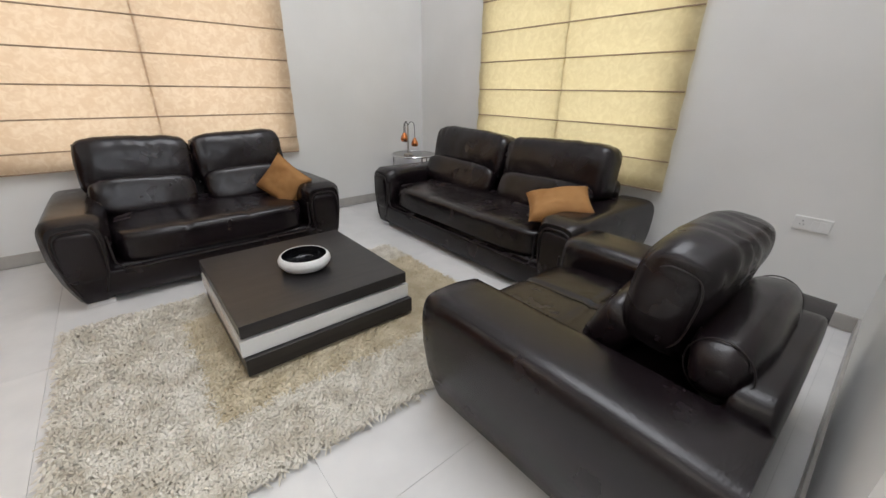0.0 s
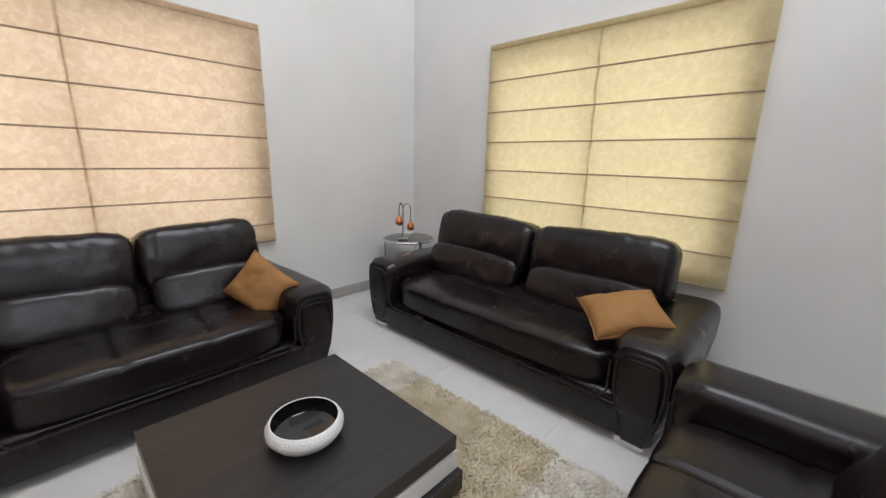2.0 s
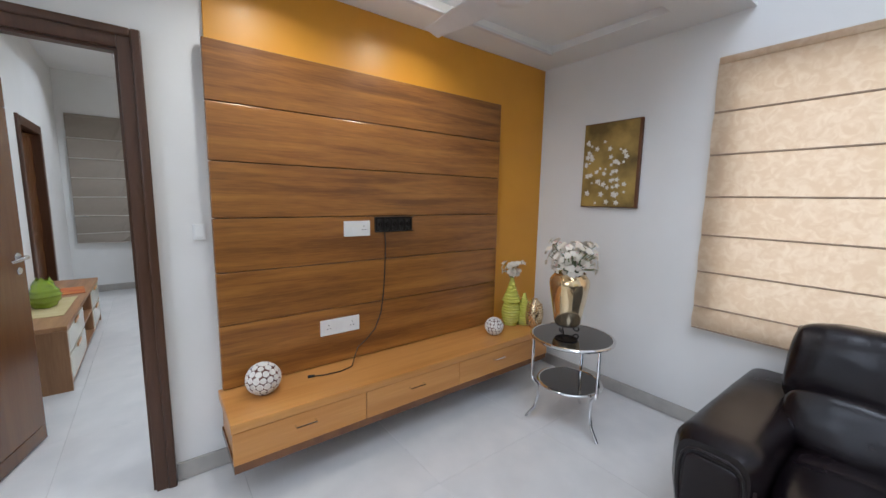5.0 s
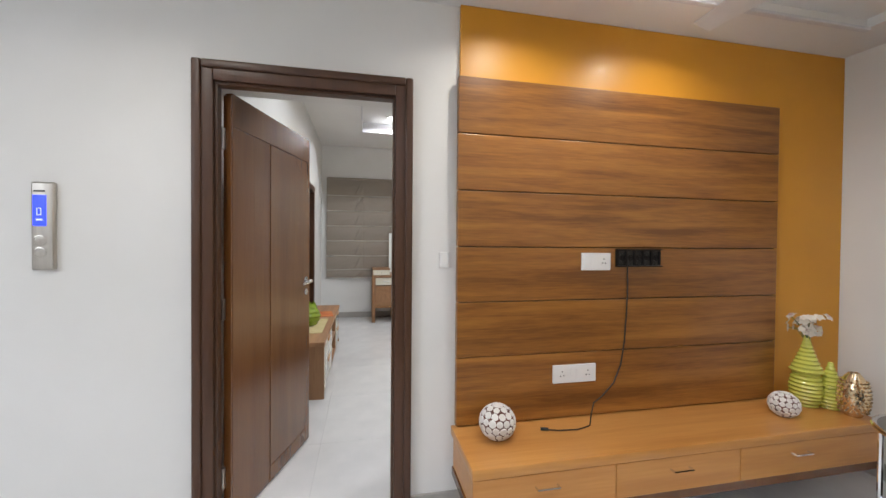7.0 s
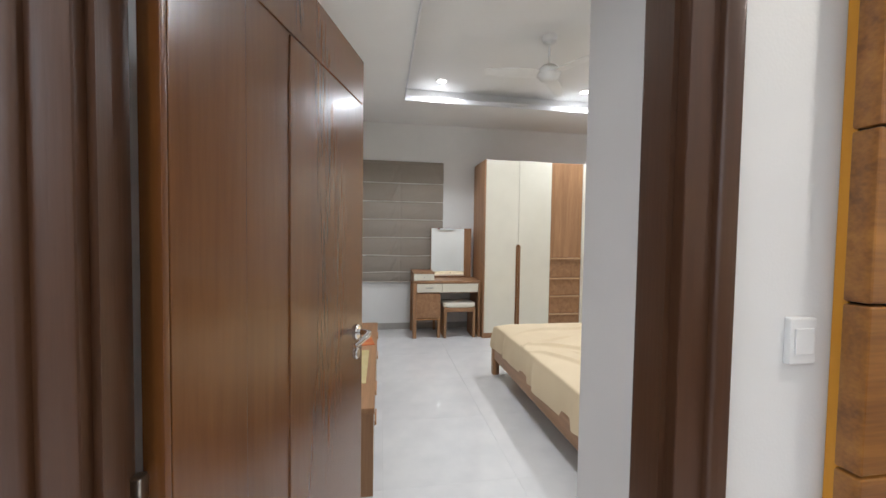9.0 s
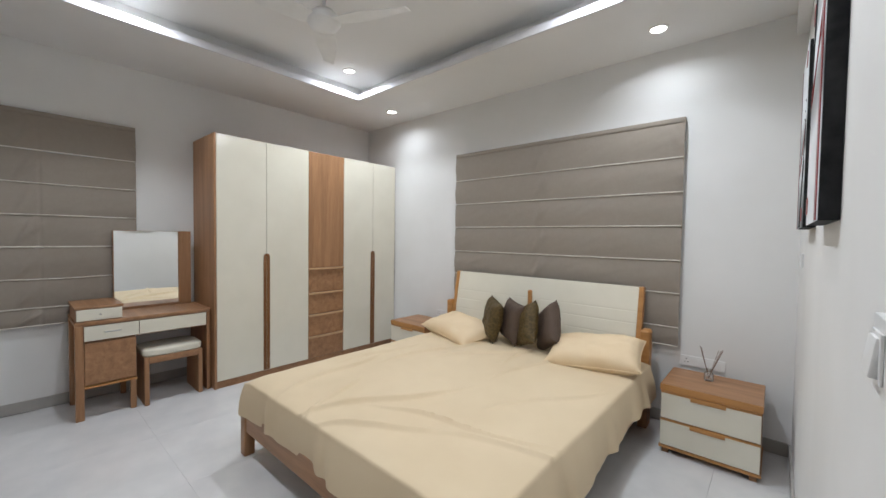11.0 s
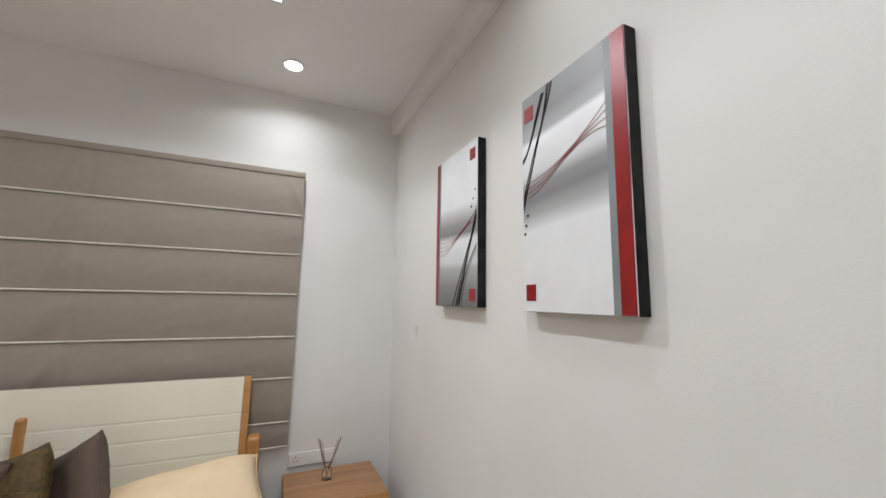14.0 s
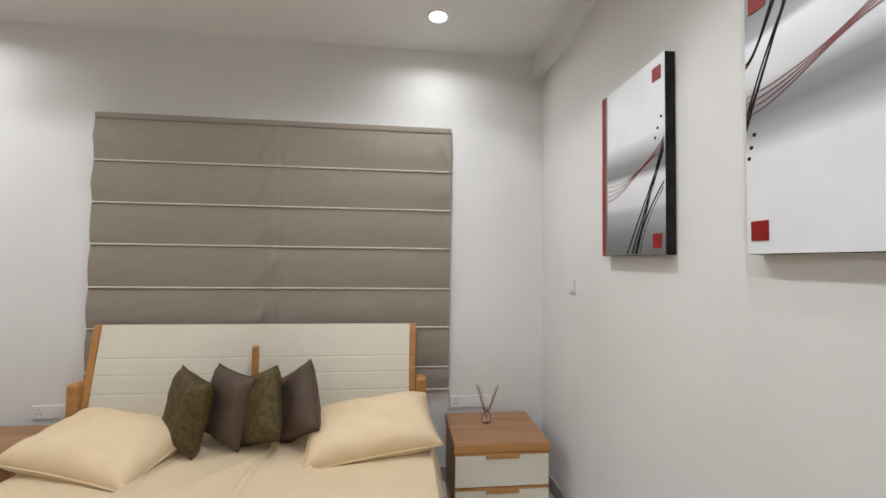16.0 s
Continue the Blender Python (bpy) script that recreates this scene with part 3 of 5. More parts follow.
def roman_blind(name, label, fabric, tape, axis, at, a0, a1, z1, lines, inward, seam=True, sag=0.0, seed=0.0):
    """Hanging fabric in n folds between sewn-in rods; inward is the sign towards the room."""
    w = thing(name, label, "window blind")

    def place(u, d, z):
        return (u, at + inward * d, z) if axis == "y" else (at + inward * d, u, z)
    head = 0.04
    part("headrail", boxes((a0, a1, at - 0.02, at + 0.02, z1 - head, z1) if axis == "y" else (at - 0.02, at + 0.02, a0, a1, z1 - head, z1), bev=0.004), fabric, w)
    top = z1 - head
    n, z0 = len(lines), lines[-1]
    edges = [top] + list(lines)
    nu, nv = 120, 12
    for k in range(n):
        zt, zb = edges[k], edges[k + 1]
        bm = bmesh.new()
        g = {}
        for i in range(nu + 1):
            for j in range(nv + 1):
                u = a0 + (a1 - a0) * i / nu
                v = j / nv
                d = 0.012 + 0.012 * math.sin(math.pi * v) + 0.006 * noise.noise(Vector((u * 3.1 + seed, k * 2.3 + v, seed))) * math.sin(math.pi * v)
                if seam:
                    d -= 0.006 * math.exp(-((u - (a0 + a1) / 2) / 0.02) ** 2)
                else:
                    mid, lift = (a0 + a1) / 2, 0.65 + noise.noise(Vector((k * 1.7, seed, 1)))
                    d += 0.022 * lift * math.exp(-((u - mid + 0.02 + 0.13 * v) / 0.016) ** 2) * math.sin(math.pi * v)
                    d += 0.016 * lift * math.exp(-((u - mid + 0.05 + 0.20 * (v - 0.5)) / 0.02) ** 2) * math.sin(math.pi * v) ** 2
                    d -= 0.004 * math.exp(-((u - mid) / 0.008) ** 2)
                    d += 0.004 * noise.noise(Vector((u * 11 + 6 * v, v * 3 + k, seed))) * math.sin(math.pi * v)
                    d += 0.020 * math.exp(-((u - a1 + 0.12 - 0.16 * v) / 0.03) ** 2) * v * (k == 0)
                z = zt + (zb - zt) * v
                z -= sag * 0.5 * (noise.noise(Vector((u * 1.3 + seed, k, 4)))) * (k / n)
                edge = min(u - a0, a1 - u)
                d += 0.008 * noise.noise(Vector((z * 9, seed, 2))) * math.exp(-edge / 0.05)
                g[i, j] = bm.verts.new(place(u, d, z))
        for i in range(nu):
            for j in range(nv):
                bm.faces.new((g[i, j], g[i + 1, j], g[i + 1, j + 1], g[i, j + 1]))
        part("fold", bm, fabric, w, smooth=60)
        pts = []
        for i in range(13):
            u = a0 + 0.004 + (a1 - a0 - 0.008) * i / 12
            z = zb - sag * 0.5 * noise.noise(Vector((u * 1.3 + seed, k, 4))) * (k / n)
            pts.append(place(u, 0.019, z + 0.004))
        part("rod", tube(pts, 0.0055, 6), tape, w)
    if seam:
        mid = (a0 + a1) / 2
        b = (mid - 0.005, mid + 0.005, at + inward * 0.010, at + inward * 0.013, z0 + 0.01, top) if axis == "y" else (at + inward * 0.010, at + inward * 0.013, mid - 0.005, mid + 0.005, z0 + 0.01, top)
        part("seam", boxes((b[0], b[1], min(b[2], b[3]), max(b[2], b[3]), b[4], b[5]) if axis == "y" else (min(b[0], b[1]), max(b[0], b[1]), b[2], b[3], b[4], b[5])), fabric, w)
    return w


roman_blind("roman_blind", "peach roman blind lit from behind above the loveseat", BLIND_PEACH, ROD, "y", 5.552, -0.83, 1.385, 2.325, (2.005, 1.756, 1.505, 1.27, 1.04, 0.815, 0.675), -1, seed=1.0)
roman_blind("roman_blind", "pale yellow roman blind lit from behind above the long sofa", BLIND_LEMON, ROD, "x", 2.967, 2.61, 4.545, 2.335, (2.035, 1.78, 1.525, 1.28, 1.04, 0.815, 0.60), -1, seed=5.0)
roman_blind("roman_blind", "taupe roman blind behind the bed headboard", BLIND_TAUPE, ROD_PALE, "y", 6.006, -5.64, -3.262, 2.53, (2.205, 1.925, 1.65, 1.365, 1.095, 0.815, 0.66), -1, seam=False, seed=9.0)
roman_blind("roman_blind", "taupe roman blind with a rumpled hem beside the dresser", BLIND_TAUPE, ROD_PALE, "x", -7.396, 1.92, 3.21, 2.545, (2.215, 1.94, 1.67, 1.40, 1.13, 0.88, 0.73), 1, seam=False, sag=0.06, seed=13.0)

# ---- leather suite ----


def arm_mesh(w, d, h):
    """One arm: an upright slab with a broad rounded top that rolls over the front, swelling outward a little."""
    bm = bmesh.new()
    n, m = 24, 18
    rings = []
    for j in range(m + 1):
        t = j / m
        y = -d / 2 + d * t
        front = 0.03 * (1 - min(1, t / 0.05)) ** 2
        hh = h - front - 0.02 * (t - 0.1) ** 2
        ring = []
        for i in range(n + 1):
            a = math.pi * i / n
            cx, cz = math.cos(a), math.sin(a)
            px = (w / 2 - front) * (abs(cx) ** 0.42) * (1 if cx >= 0 else -1)
            pz = hh - 0.13 + 0.13 * (cz ** 0.62)
            ring.append((px, pz))
        low = 0.040
        prof = [(ring[0][0] - 0.075, low), (ring[0][0] - 0.055, low + 0.05), (ring[0][0] - 0.026, low + 0.14), (ring[0][0] - 0.004, low + 0.28)] + ring + [(ring[-1][0] + 0.004, low + 0.28), (ring[-1][0] + 0.026, low + 0.14), (ring[-1][0] + 0.055, low + 0.05), (ring[-1][0] + 0.075, low)]
        row = []
        for px, pz in prof:
            q = Vector((px, y, pz))
            w2 = noise.noise(q * 5) * 0.004
            row.append(bm.verts.new((px + w2, y, pz + w2)))
        rings.append(row)
    for a, b in zip(rings, rings[1:]):
        for i in range(len(a)):
            k = (i + 1) % len(a)
            bm.faces.new((a[i], a[k], b[k], b[i]))
    bm.faces.new(rings[0][::-1])
    bm.faces.new(rings[-1])
    return bm


def sofa(name, label, m, width, depth, backs, seed, back_lift=0.0):
    """Local: front towards -y, floor at z=0, centre at x=y=0."""
    s = thing(name, label, "sofa" if backs > 1 else "armchair", m)
    aw = 0.31
    inner = width - 2 * aw
    base = boxes((-width / 2 + 0.10, width / 2 - 0.10, -depth / 2 + 0.035, depth / 2 - 0.03, 0.040, 0.24), bev=0.03, seg=3)
    part("base", base, LEATHER, s)
    for sx in (-1, 1):
        a = part("arm", arm_mesh(aw, depth, 0.565), LEATHER, s, m=pose(sx * (width / 2 - aw / 2), 0, 0))
        pw = aw / 2 - 0.045
        pts = [(-pw + 0.050, -depth / 2 - 0.002, 0.09), (-pw + 0.018, -depth / 2 - 0.002, 0.20), (-pw, -depth / 2 - 0.002, 0.32), (-pw, -depth / 2 - 0.002, 0.42)] + [(-pw + 0.06 - 0.06 * math.cos(t), -depth / 2 - 0.002, 0.42 + 0.085 * math.sin(t)) for t in (0.5, 1.0, 1.57)]
        pts += [(-x, y, z) for x, y, z in pts[::-1]]
        part("piping", tube(pts, 0.006, 6), LEATHER_BLACK, a, "black piping")
        part("front_panel", soft_box(2 * pw - 0.03, 0.03, 0.30, 6, 10, 0.001), LEATHER, a, m=pose(0, -depth / 2 + 0.004, 0.33))
    part("front_apron", soft_box(inner + 0.26, 0.07, 0.17, 10, 12, 0.002), LEATHER, s, m=pose(0, -depth / 2 + 0.03, 0.135))
    pts = [(-inner / 2 - 0.015, -depth / 2 - 0.006, 0.44), (-inner / 2 - 0.012, -depth / 2 - 0.006, 0.27), (-inner / 2 + 0.03, -depth / 2 - 0.008, 0.218), (inner / 2 - 0.03, -depth / 2 - 0.008, 0.218), (inner / 2 + 0.012, -depth / 2 - 0.006, 0.27), (inner / 2 + 0.015, -depth / 2 - 0.006, 0.44)]
    part("piping", tube(pts, 0.006, 6), LEATHER_BLACK, s, "black piping")
    # seat cushion with soft tufting seams
    bm = soft_box(inner + 0.01, depth * 0.76, 0.23, 7, 44, 0.004, 4, seed)
    nb = 3 if backs > 1 else 2
    for v in bm.verts:
        if v.co.z > 0:
            dv = 0.0
            for k in range(1, nb):
                dv += 0.012 * math.exp(-((v.co.x - (-inner / 2 + inner * k / nb)) / 0.016) ** 2)
            dv += 0.010 * math.exp(-((v.co.y + 0.02) / 0.016) ** 2)
            v.co.z -= dv
    part("seat_cushion", bm, LEATHER, s, m=pose(0, -depth / 2 + 0.012 + depth * 0.38, 0.335, 1.5))
    if backs > 1:
        part("backrest", soft_box(inner + 0.10, 0.24, 0.62, 9, 12, 0.003), LEATHER, s, m=pose(0, depth / 2 - 0.13, 0.37, -4))
    else:
        part("backrest", soft_box(inner + 0.06, 0.13, 0.56, 8, 16, 0.002), LEATHER, s, m=pose(0, depth / 2 - 0.060, 0.325, 0))
    wide = inner + (0.20 if backs > 1 else -0.04)
    cw = wide / backs
    if backs > 1:
        part("back_roll", soft_box(inner + 0.14, 0.22, 0.22, 4, 12, 0.002), LEATHER, s, m=pose(0, depth / 2 - 0.12, 0.60))
    else:
        roll = part("back_roll", soft_box(inner + 0.04, 0.19, 0.23, 3.0, 16, 0.003), LEATHER, s, m=pose(0, depth / 2 - 0.155, 0.595, 6))
        for sx in (-1, 1):
            ring = [(sx * (inner / 2 - 0.03), 0.082 * math.cos(k * math.pi / 14), 0.092 * math.sin(k * math.pi / 14)) for k in range(28)]
            part("stitched_seam", tube(ring, 0.0026, 5, closed=True), LEATHER_BLACK, roll, "stitched seam")
    for k in range(backs):
        x = -wide / 2 + cw * (k + 0.5)
        single = backs == 1
        bm = soft_box(cw * 0.99, 0.245 if single else 0.26, 0.41 if single else 0.42, 3.6 if single else 5.5, 30, 0.0065, 5, seed + k * 3.3)
        for v in bm.verts:
            v.co.y += 0.03 * (v.co.z / 0.2) ** 2 - 0.015 * abs(noise.noise(Vector((v.co.x * 14, v.co.z * 3, seed)))) * (abs(v.co.x) / cw)
        bm.normal_update()
        for v in bm.verts:
            v.co += v.normal * 0.0045 * math.sin(v.co.x * 78 + 5 * noise.noise(v.co * 7)) * min(1, abs(v.co.z) / 0.12) ** 2 * (0.4 + noise.noise(v.co * 5 + Vector((seed, 0, 0))))
            v.co += v.normal * 0.007 * (abs(noise.noise(Vector((v.co.x * 20, v.co.z * 4 + seed, v.co.y * 6)))) - 0.3) * (0.35 + 0.65 * min(1, 2 * abs(v.co.x) / cw) ** 3)
        bc = part("back_cushion", bm, LEATHER, s, m=pose(x, depth / 2 - (0.28 if backs > 1 else 0.335), 0.725 + back_lift, -10 if backs > 1 else -9, (1.5 if backs > 1 else 0) * (-1) ** k, 0))
        for sx in (-1, 1):
            ring = [(sx * (cw * 0.47), (0.072 if single else 0.095) * math.copysign(abs(math.cos(a)) ** 0.6, math.cos(a)) + 0.02, (0.125 if single else 0.165) * math.copysign(abs(math.sin(a)) ** 0.6, math.sin(a))) for a in [i * math.pi / 14 for i in range(28)]]
            part("stitched_seam", tube(ring, 0.0026, 5, closed=True), LEATHER_BLACK, bc, "stitched seam")
        bm = soft_box(cw * 0.90, 0.16, 0.27, 4.2, 22, 0.006, 6, seed + 7 + k * 2.1)
        part("lumbar_cushion", bm, LEATHER, s, m=pose(x, depth / 2 - (0.45 if backs > 1 else 0.485), 0.535, -18 if backs > 1 else -26, 2 * (-1) ** k, 3 * (-1) ** k))
    for sx in (-1, 1):
        for sy in (-1, 1):
            part("foot", boxes((sx * (width / 2 - 0.17) - 0.07, sx * (width / 2 - 0.17) + 0.07, sy * (depth / 2 - 0.065) - 0.05, sy * (depth / 2 - 0.065) + 0.05, 0.0, 0.042), bev=0.004), CHROME, s, "chrome foot")
    return s


sofa("loveseat", "dark brown leather loveseat with two back cushions under the peach blind", pose(0.40, 4.98, 0), 1.82, 1.03, 2, 2.0)
sofa("sofa", "dark brown leather three-seat sofa under the yellow blind", pose(2.37, 3.76, 0, 0, 0, -90), 2.32, 1.0, 2, 11.0)
sofa("armchair", "dark brown leather armchair with one tall back cushion", pose(1.345, 2.065, 0, 0, 0, 180), 1.27, 1.05, 1, 23.0, -0.012)


def scatter(name, label, m, w, h, t, material, seed, wrinkle=0.006, pinch=0.08):
    c = thing(name, label, "cushion", m)
    part("cover", pillow_mesh(w, h, t, seed=seed, wrinkle=wrinkle, pinch=pinch), material, c, smooth=80)
    pts = []
    n = 20
    for i in range(4 * n):
        q, r = divmod(i, n)
        u = 2 * r / n - 1
        a, b = ((u, -1), (1, u), (-u, 1), (-1, -u))[q]
        pts.append((a * w / 2 * (1 - pinch * (1 - b * b)), 0, b * h / 2 * (1 - pinch * (1 - a * a))))
    part("seam_cord", tube(pts, 0.0035, 5, closed=True), material, c)
    return c


scatter("cushion", "tan suede cushion leaning on the loveseat arm", pose(0.955, 4.78, 0.55, -20, 0, -48) @ pose(0, 0, 0, 0, 34, 0), 0.37, 0.33, 0.14, TAN, 1.0)
scatter("cushion", "tan suede cushion lying across the sofa arm", pose(2.17, 2.95, 0.575, -68, 0, -72) @ pose(0, 0, 0, 0, -24, 0), 0.42, 0.33, 0.13, TAN, 5.0)

# ---- rug ----
rug = thing("rug", "beige shag rug with tan blocks under the coffee table", "rug")
RX0, RX1, RY0, RY1 = -0.50, 1.57, 2.62, 4.20
part("backing", boxes((RX0 + 0.02, RX1 - 0.02, RY0 + 0.02, RY1 - 0.02, 0.002, 0.012)), RUG, rug)


def shag(n, keep, material, seed):
    rnd = np.random.RandomState(seed)
    verts, faces = [], []
    while n:
        x, y = rnd.uniform(RX0, RX1), rnd.uniform(RY0, RY1)
        n -= 1
        if not keep(x, y):
            continue
        a, ln, w = rnd.uniform(0, 6.283), rnd.uniform(0.030, 0.055), rnd.uniform(0.003, 0.0055)
        dx, dy = math.cos(a), math.sin(a)
        h = rnd.uniform(0.018, 0.034)
        k = len(verts)
        for t, hz, ww in ((0, 0.008, 1.0), (0.45, h, 0.9), (1.0, h * 0.72, 0.25)):
            px, py = x + dx * ln * t, y + dy * ln * t
            verts.append((px - dy * w * ww, py + dx * w * ww, hz))
            verts.append((px + dy * w * ww, py - dx * w * ww, hz + 0.002))
        faces += [(k, k + 1, k + 3, k + 2), (k + 2, k + 3, k + 5, k + 4)]
    me = bpy.data.meshes.new("pile")
    me.from_pydata(verts, [], faces)
    me.materials.append(material)
    ob = new("pile", me)
    ob.parent = rug
    ob["kind"] = "stuff"


def in_tan(x, y):
    e = 0.03 * noise.noise(Vector((x * 9, y * 9, 0)))
    return 0.02 < x + e < 1.6 and 2.98 < y + e < 3.9


shag(62000, lambda x, y: not in_tan(x, y), RUG, 3)
shag(62000, in_tan, RUG_TAN, 4)

# ---- coffee table ----
ct = thing("coffee_table", "black and white stacked-slab coffee table on the rug", "coffee table")
part("tabletop", boxes((0.18, 1.068, 3.187, 4.10, 0.24, 0.305), bev=0.002), ESPRESSO, ct)
part("spacer", boxes((0.26, 1.0, 3.27, 4.02, 0.225, 0.24)), ESPRESSO, ct)
part("middle_slab", boxes((0.172, 1.085, 3.19, 4.09, 0.140, 0.225), bev=0.003), WHITE_LACQUER, ct, "white lacquered slab")
part("lower_slab", boxes((0.178, 1.09, 3.165, 4.08, 0.048, 0.138), bev=0.002), ESPRESSO, ct)
part("plinth", boxes((0.26, 1.0, 3.25, 4.0, 0.012, 0.048), bev=0.002), ESPRESSO, ct)

bowl = thing("bowl", "round white bowl with black glazed inside on the coffee table", "bowl", pose(0.645, 3.60, 0.305))
part("shell", lathe([(0.0, 0.0), (0.085, 0.0), (0.125, 0.018), (0.145, 0.045), (0.146, 0.062), (0.135, 0.082), (0.128, 0.088), (0.124, 0.087)], 40), BOWL_OUT, bowl)
part("inside_glaze", lathe([(0.124, 0.087), (0.126, 0.06), (0.115, 0.03), (0.08, 0.012), (0, 0.010)], 40), BLACK_GLASS, bowl, "black glossy inside")

# ---- two-tier chrome side tables ----


def side_table(label, m, r, h):
    t = thing("side_table", label, "side table", m, group="chrome side tables")
    for z, rr, nm in ((h, r, "top"), (0.29, r * 0.78, "lower_shelf")):
        part(nm, lathe([(0, z - 0.012), (rr - 0.006, z - 0.012), (rr - 0.006, z - 0.002), (0, z - 0.002)], 40), BLACK_GLASS, t, "black glass disc")
        part("rim", tube([(rr * math.cos(k * 2 * math.pi / 40), rr * math.sin(k * 2 * math.pi / 40), z - 0.008) for k in range(40)], 0.011, 8, closed=True), CHROME, t, "chrome rim")
    for k in range(3):
        a = math.radians(90 + 120 * k + 15)
        c, s = math.cos(a), math.sin(a)
        ra, rb = r * 0.95, r * 0.80
        pts = [(ra * c, ra * s, h - 0.01), (ra * c, ra * s, 0.40), (ra * c, ra * s, 0.29), (rb * c, rb * s, 0.25), (rb * c * 0.97, rb * s * 0.97, 0.17), (rb * c * 1.06, rb * s * 1.06, 0.08), (r * 1.06 * c, r * 1.06 * s, 0.008)]
        part("leg", tube(pts, 0.010, 8), CHROME, t, "curved chrome leg")
    return t


side_table("chrome two-tier side table with black glass tops holding a vase", pose(-1.30, 4.93, 0, 0, 0, 0), 0.255, 0.60)
side_table("chrome side table with black glass top in the corner", pose(2.60, 5.22, 0, 0, 0, 30), 0.255, 0.585)

lamp = thing("table_lamp", "small lamp with three hanging copper shades", "lamp", pose(2.50, 5.19, 0.585))
part("base", lathe([(0, 0), (0.05, 0), (0.05, 0.012), (0.012, 0.02), (0, 0.02)], 24), STEEL, lamp)
part("pole", tube([(0, 0, 0.01), (0, 0, 0.33)], 0.008), STEEL, lamp)
for a, drop in ((200, 0.10), (320, 0.16), (80, 0.12)):
    c, s = math.cos(radians(a)) * 0.075, math.sin(radians(a)) * 0.075
    part("arm", tube([(0, 0, 0.31), (c * 0.25, s * 0.25, 0.352), (c * 0.6, s * 0.6, 0.36), (c * 0.92, s * 0.92, 0.335), (c, s, 0.30), (c, s, 0.35 - drop)], 0.004, 6), DARK_METAL, lamp)
    part("shade", lathe([(0.010, 0.05), (0.016, 0.035), (0.032, 0.01), (0.040, -0.015), (0.036, -0.035), (0.026, -0.045), (0.024, -0.043), (0.034, -0.015), (0.012, 0.03)], 20, at=(c, s, 0.30 - drop)), COPPER, lamp, "copper shade")

# ---- media wall ----
PX = -2.133
rows = [(0.455, 0.798), (0.798, 1.076), (1.076, 1.354), (1.354, 1.635), (1.635, 1.917), (1.917, 2.20)]
mp = thing("wall_panelling", "teak veneer media panel in horizontal boards on the wall", "wall panel")
part("backing_board", boxes((PX, -2.110, 3.05, 5.005, 0.46, 2.195)), PAINT_BLACK, mp)
for z0, z1 in rows:
    part("board", boxes((PX, -2.096, 3.034, 5.012, z0 + 0.002, z1 - 0.002), bev=0.004), TEAK, mp)

ms = thing("media_shelf", "floating honey veneer shelf with three drawers under the panel", "media unit")
SX = -1.735
part("top", boxes((PX + 0.002, SX, 3.015, 5.28, 0.405, 0.45), bev=0.004), SHELF_WOOD, ms)
part("carcass", boxes((PX + 0.002, SX - 0.03, 3.03, 5.27, 0.242, 0.404)), SHELF_WOOD, ms)
part("underside", boxes((PX + 0.002, SX - 0.014, 3.022, 5.27, 0.198, 0.241), bev=0.002), DOOR_WOOD, ms, "dark brown underside")
for y0, y1, hy in ((3.02, 3.677, 3.345), (3.681, 4.348, 4.01), (4.352, 5.27, 4.71)):
    dr = part("drawer_front", boxes((SX - 0.028, SX - 0.008, y0, y1, 0.243, 0.40), bev=0.002), SHELF_WOOD, ms)
    part("handle", tube([(SX - 0.01, hy - 0.05, 0.345), (SX + 0.015, hy - 0.05, 0.345), (SX + 0.015, hy + 0.05, 0.345), (SX - 0.01, hy + 0.05, 0.345)], 0.005, 6), CHROME, dr, "chrome bar handle")


def plate(name, label, x, y0, y1, z0, z1, face, rockers, holes=()):
    """A switch plate on a wall across x; face is the sign of the room's side."""
    p = thing(name, label, "switch plate")
    d0, d1 = sorted((x, x + face * 0.012))
    part("plate", boxes((d0, d1, y0, y1, z0, z1), bev=0.003), WHITE_PLASTIC, p)
    a, b = sorted((x + face * 0.0121, x + face * 0.015))
    for u0, u1 in rockers:
        part("rocker", boxes((a, b, y0 + (y1 - y0) * u0, y0 + (y1 - y0) * u1, z0 + 0.018, z1 - 0.018), bev=0.001), WHITE_PLASTIC, p)
    for u in holes:
        c = y0 + (y1 - y0) * u
        zc = (z0 + z1) / 2
        bm = bmesh.new()
        for dy, dz in ((0, 0.014), (-0.009, -0.008), (0.009, -0.008)):
            tube([(a, c + dy, zc + dz), (b + face * 0.0005, c + dy, zc + dz)], 0.003, 8, bm=bm)
        part("socket_holes", bm, BLACK, p)
    return p


plate("socket_plate", "white double switch and socket plate on the teak panel", -2.096, 3.71, 3.88, 1.233, 1.326, 1, ((0.08, 0.28), (0.32, 0.5)), (0.75,))
plate("socket_plate", "long white socket plate low on the teak panel", -2.096, 3.552, 3.80, 0.64, 0.735, 1, ((0.38, 0.5), (0.52, 0.62)), (0.2, 0.8))
plate("socket_plate", "white socket plate on the wall beside the sofa", 2.99, 1.69, 1.86, 0.535, 0.615, -1, ((0.1, 0.3), (0.35, 0.5)), (0.75,))
plate("switch_plate", "white switch plate beside the wall pictures", -2.56, 5.48, 5.57, 1.385, 1.465, -1, ((0.1, 0.45), (0.55, 0.9)))
sw = plate("switch_plate", "square white switch plate near the bedroom door", -2.56, 3.112, 3.236, 1.327, 1.437, -1, ())
part("rocker_frame", boxes((-2.576, -2.572, 3.152, 3.220, 1.347, 1.417), bev=0.0015), WHITE_PLASTIC, sw)
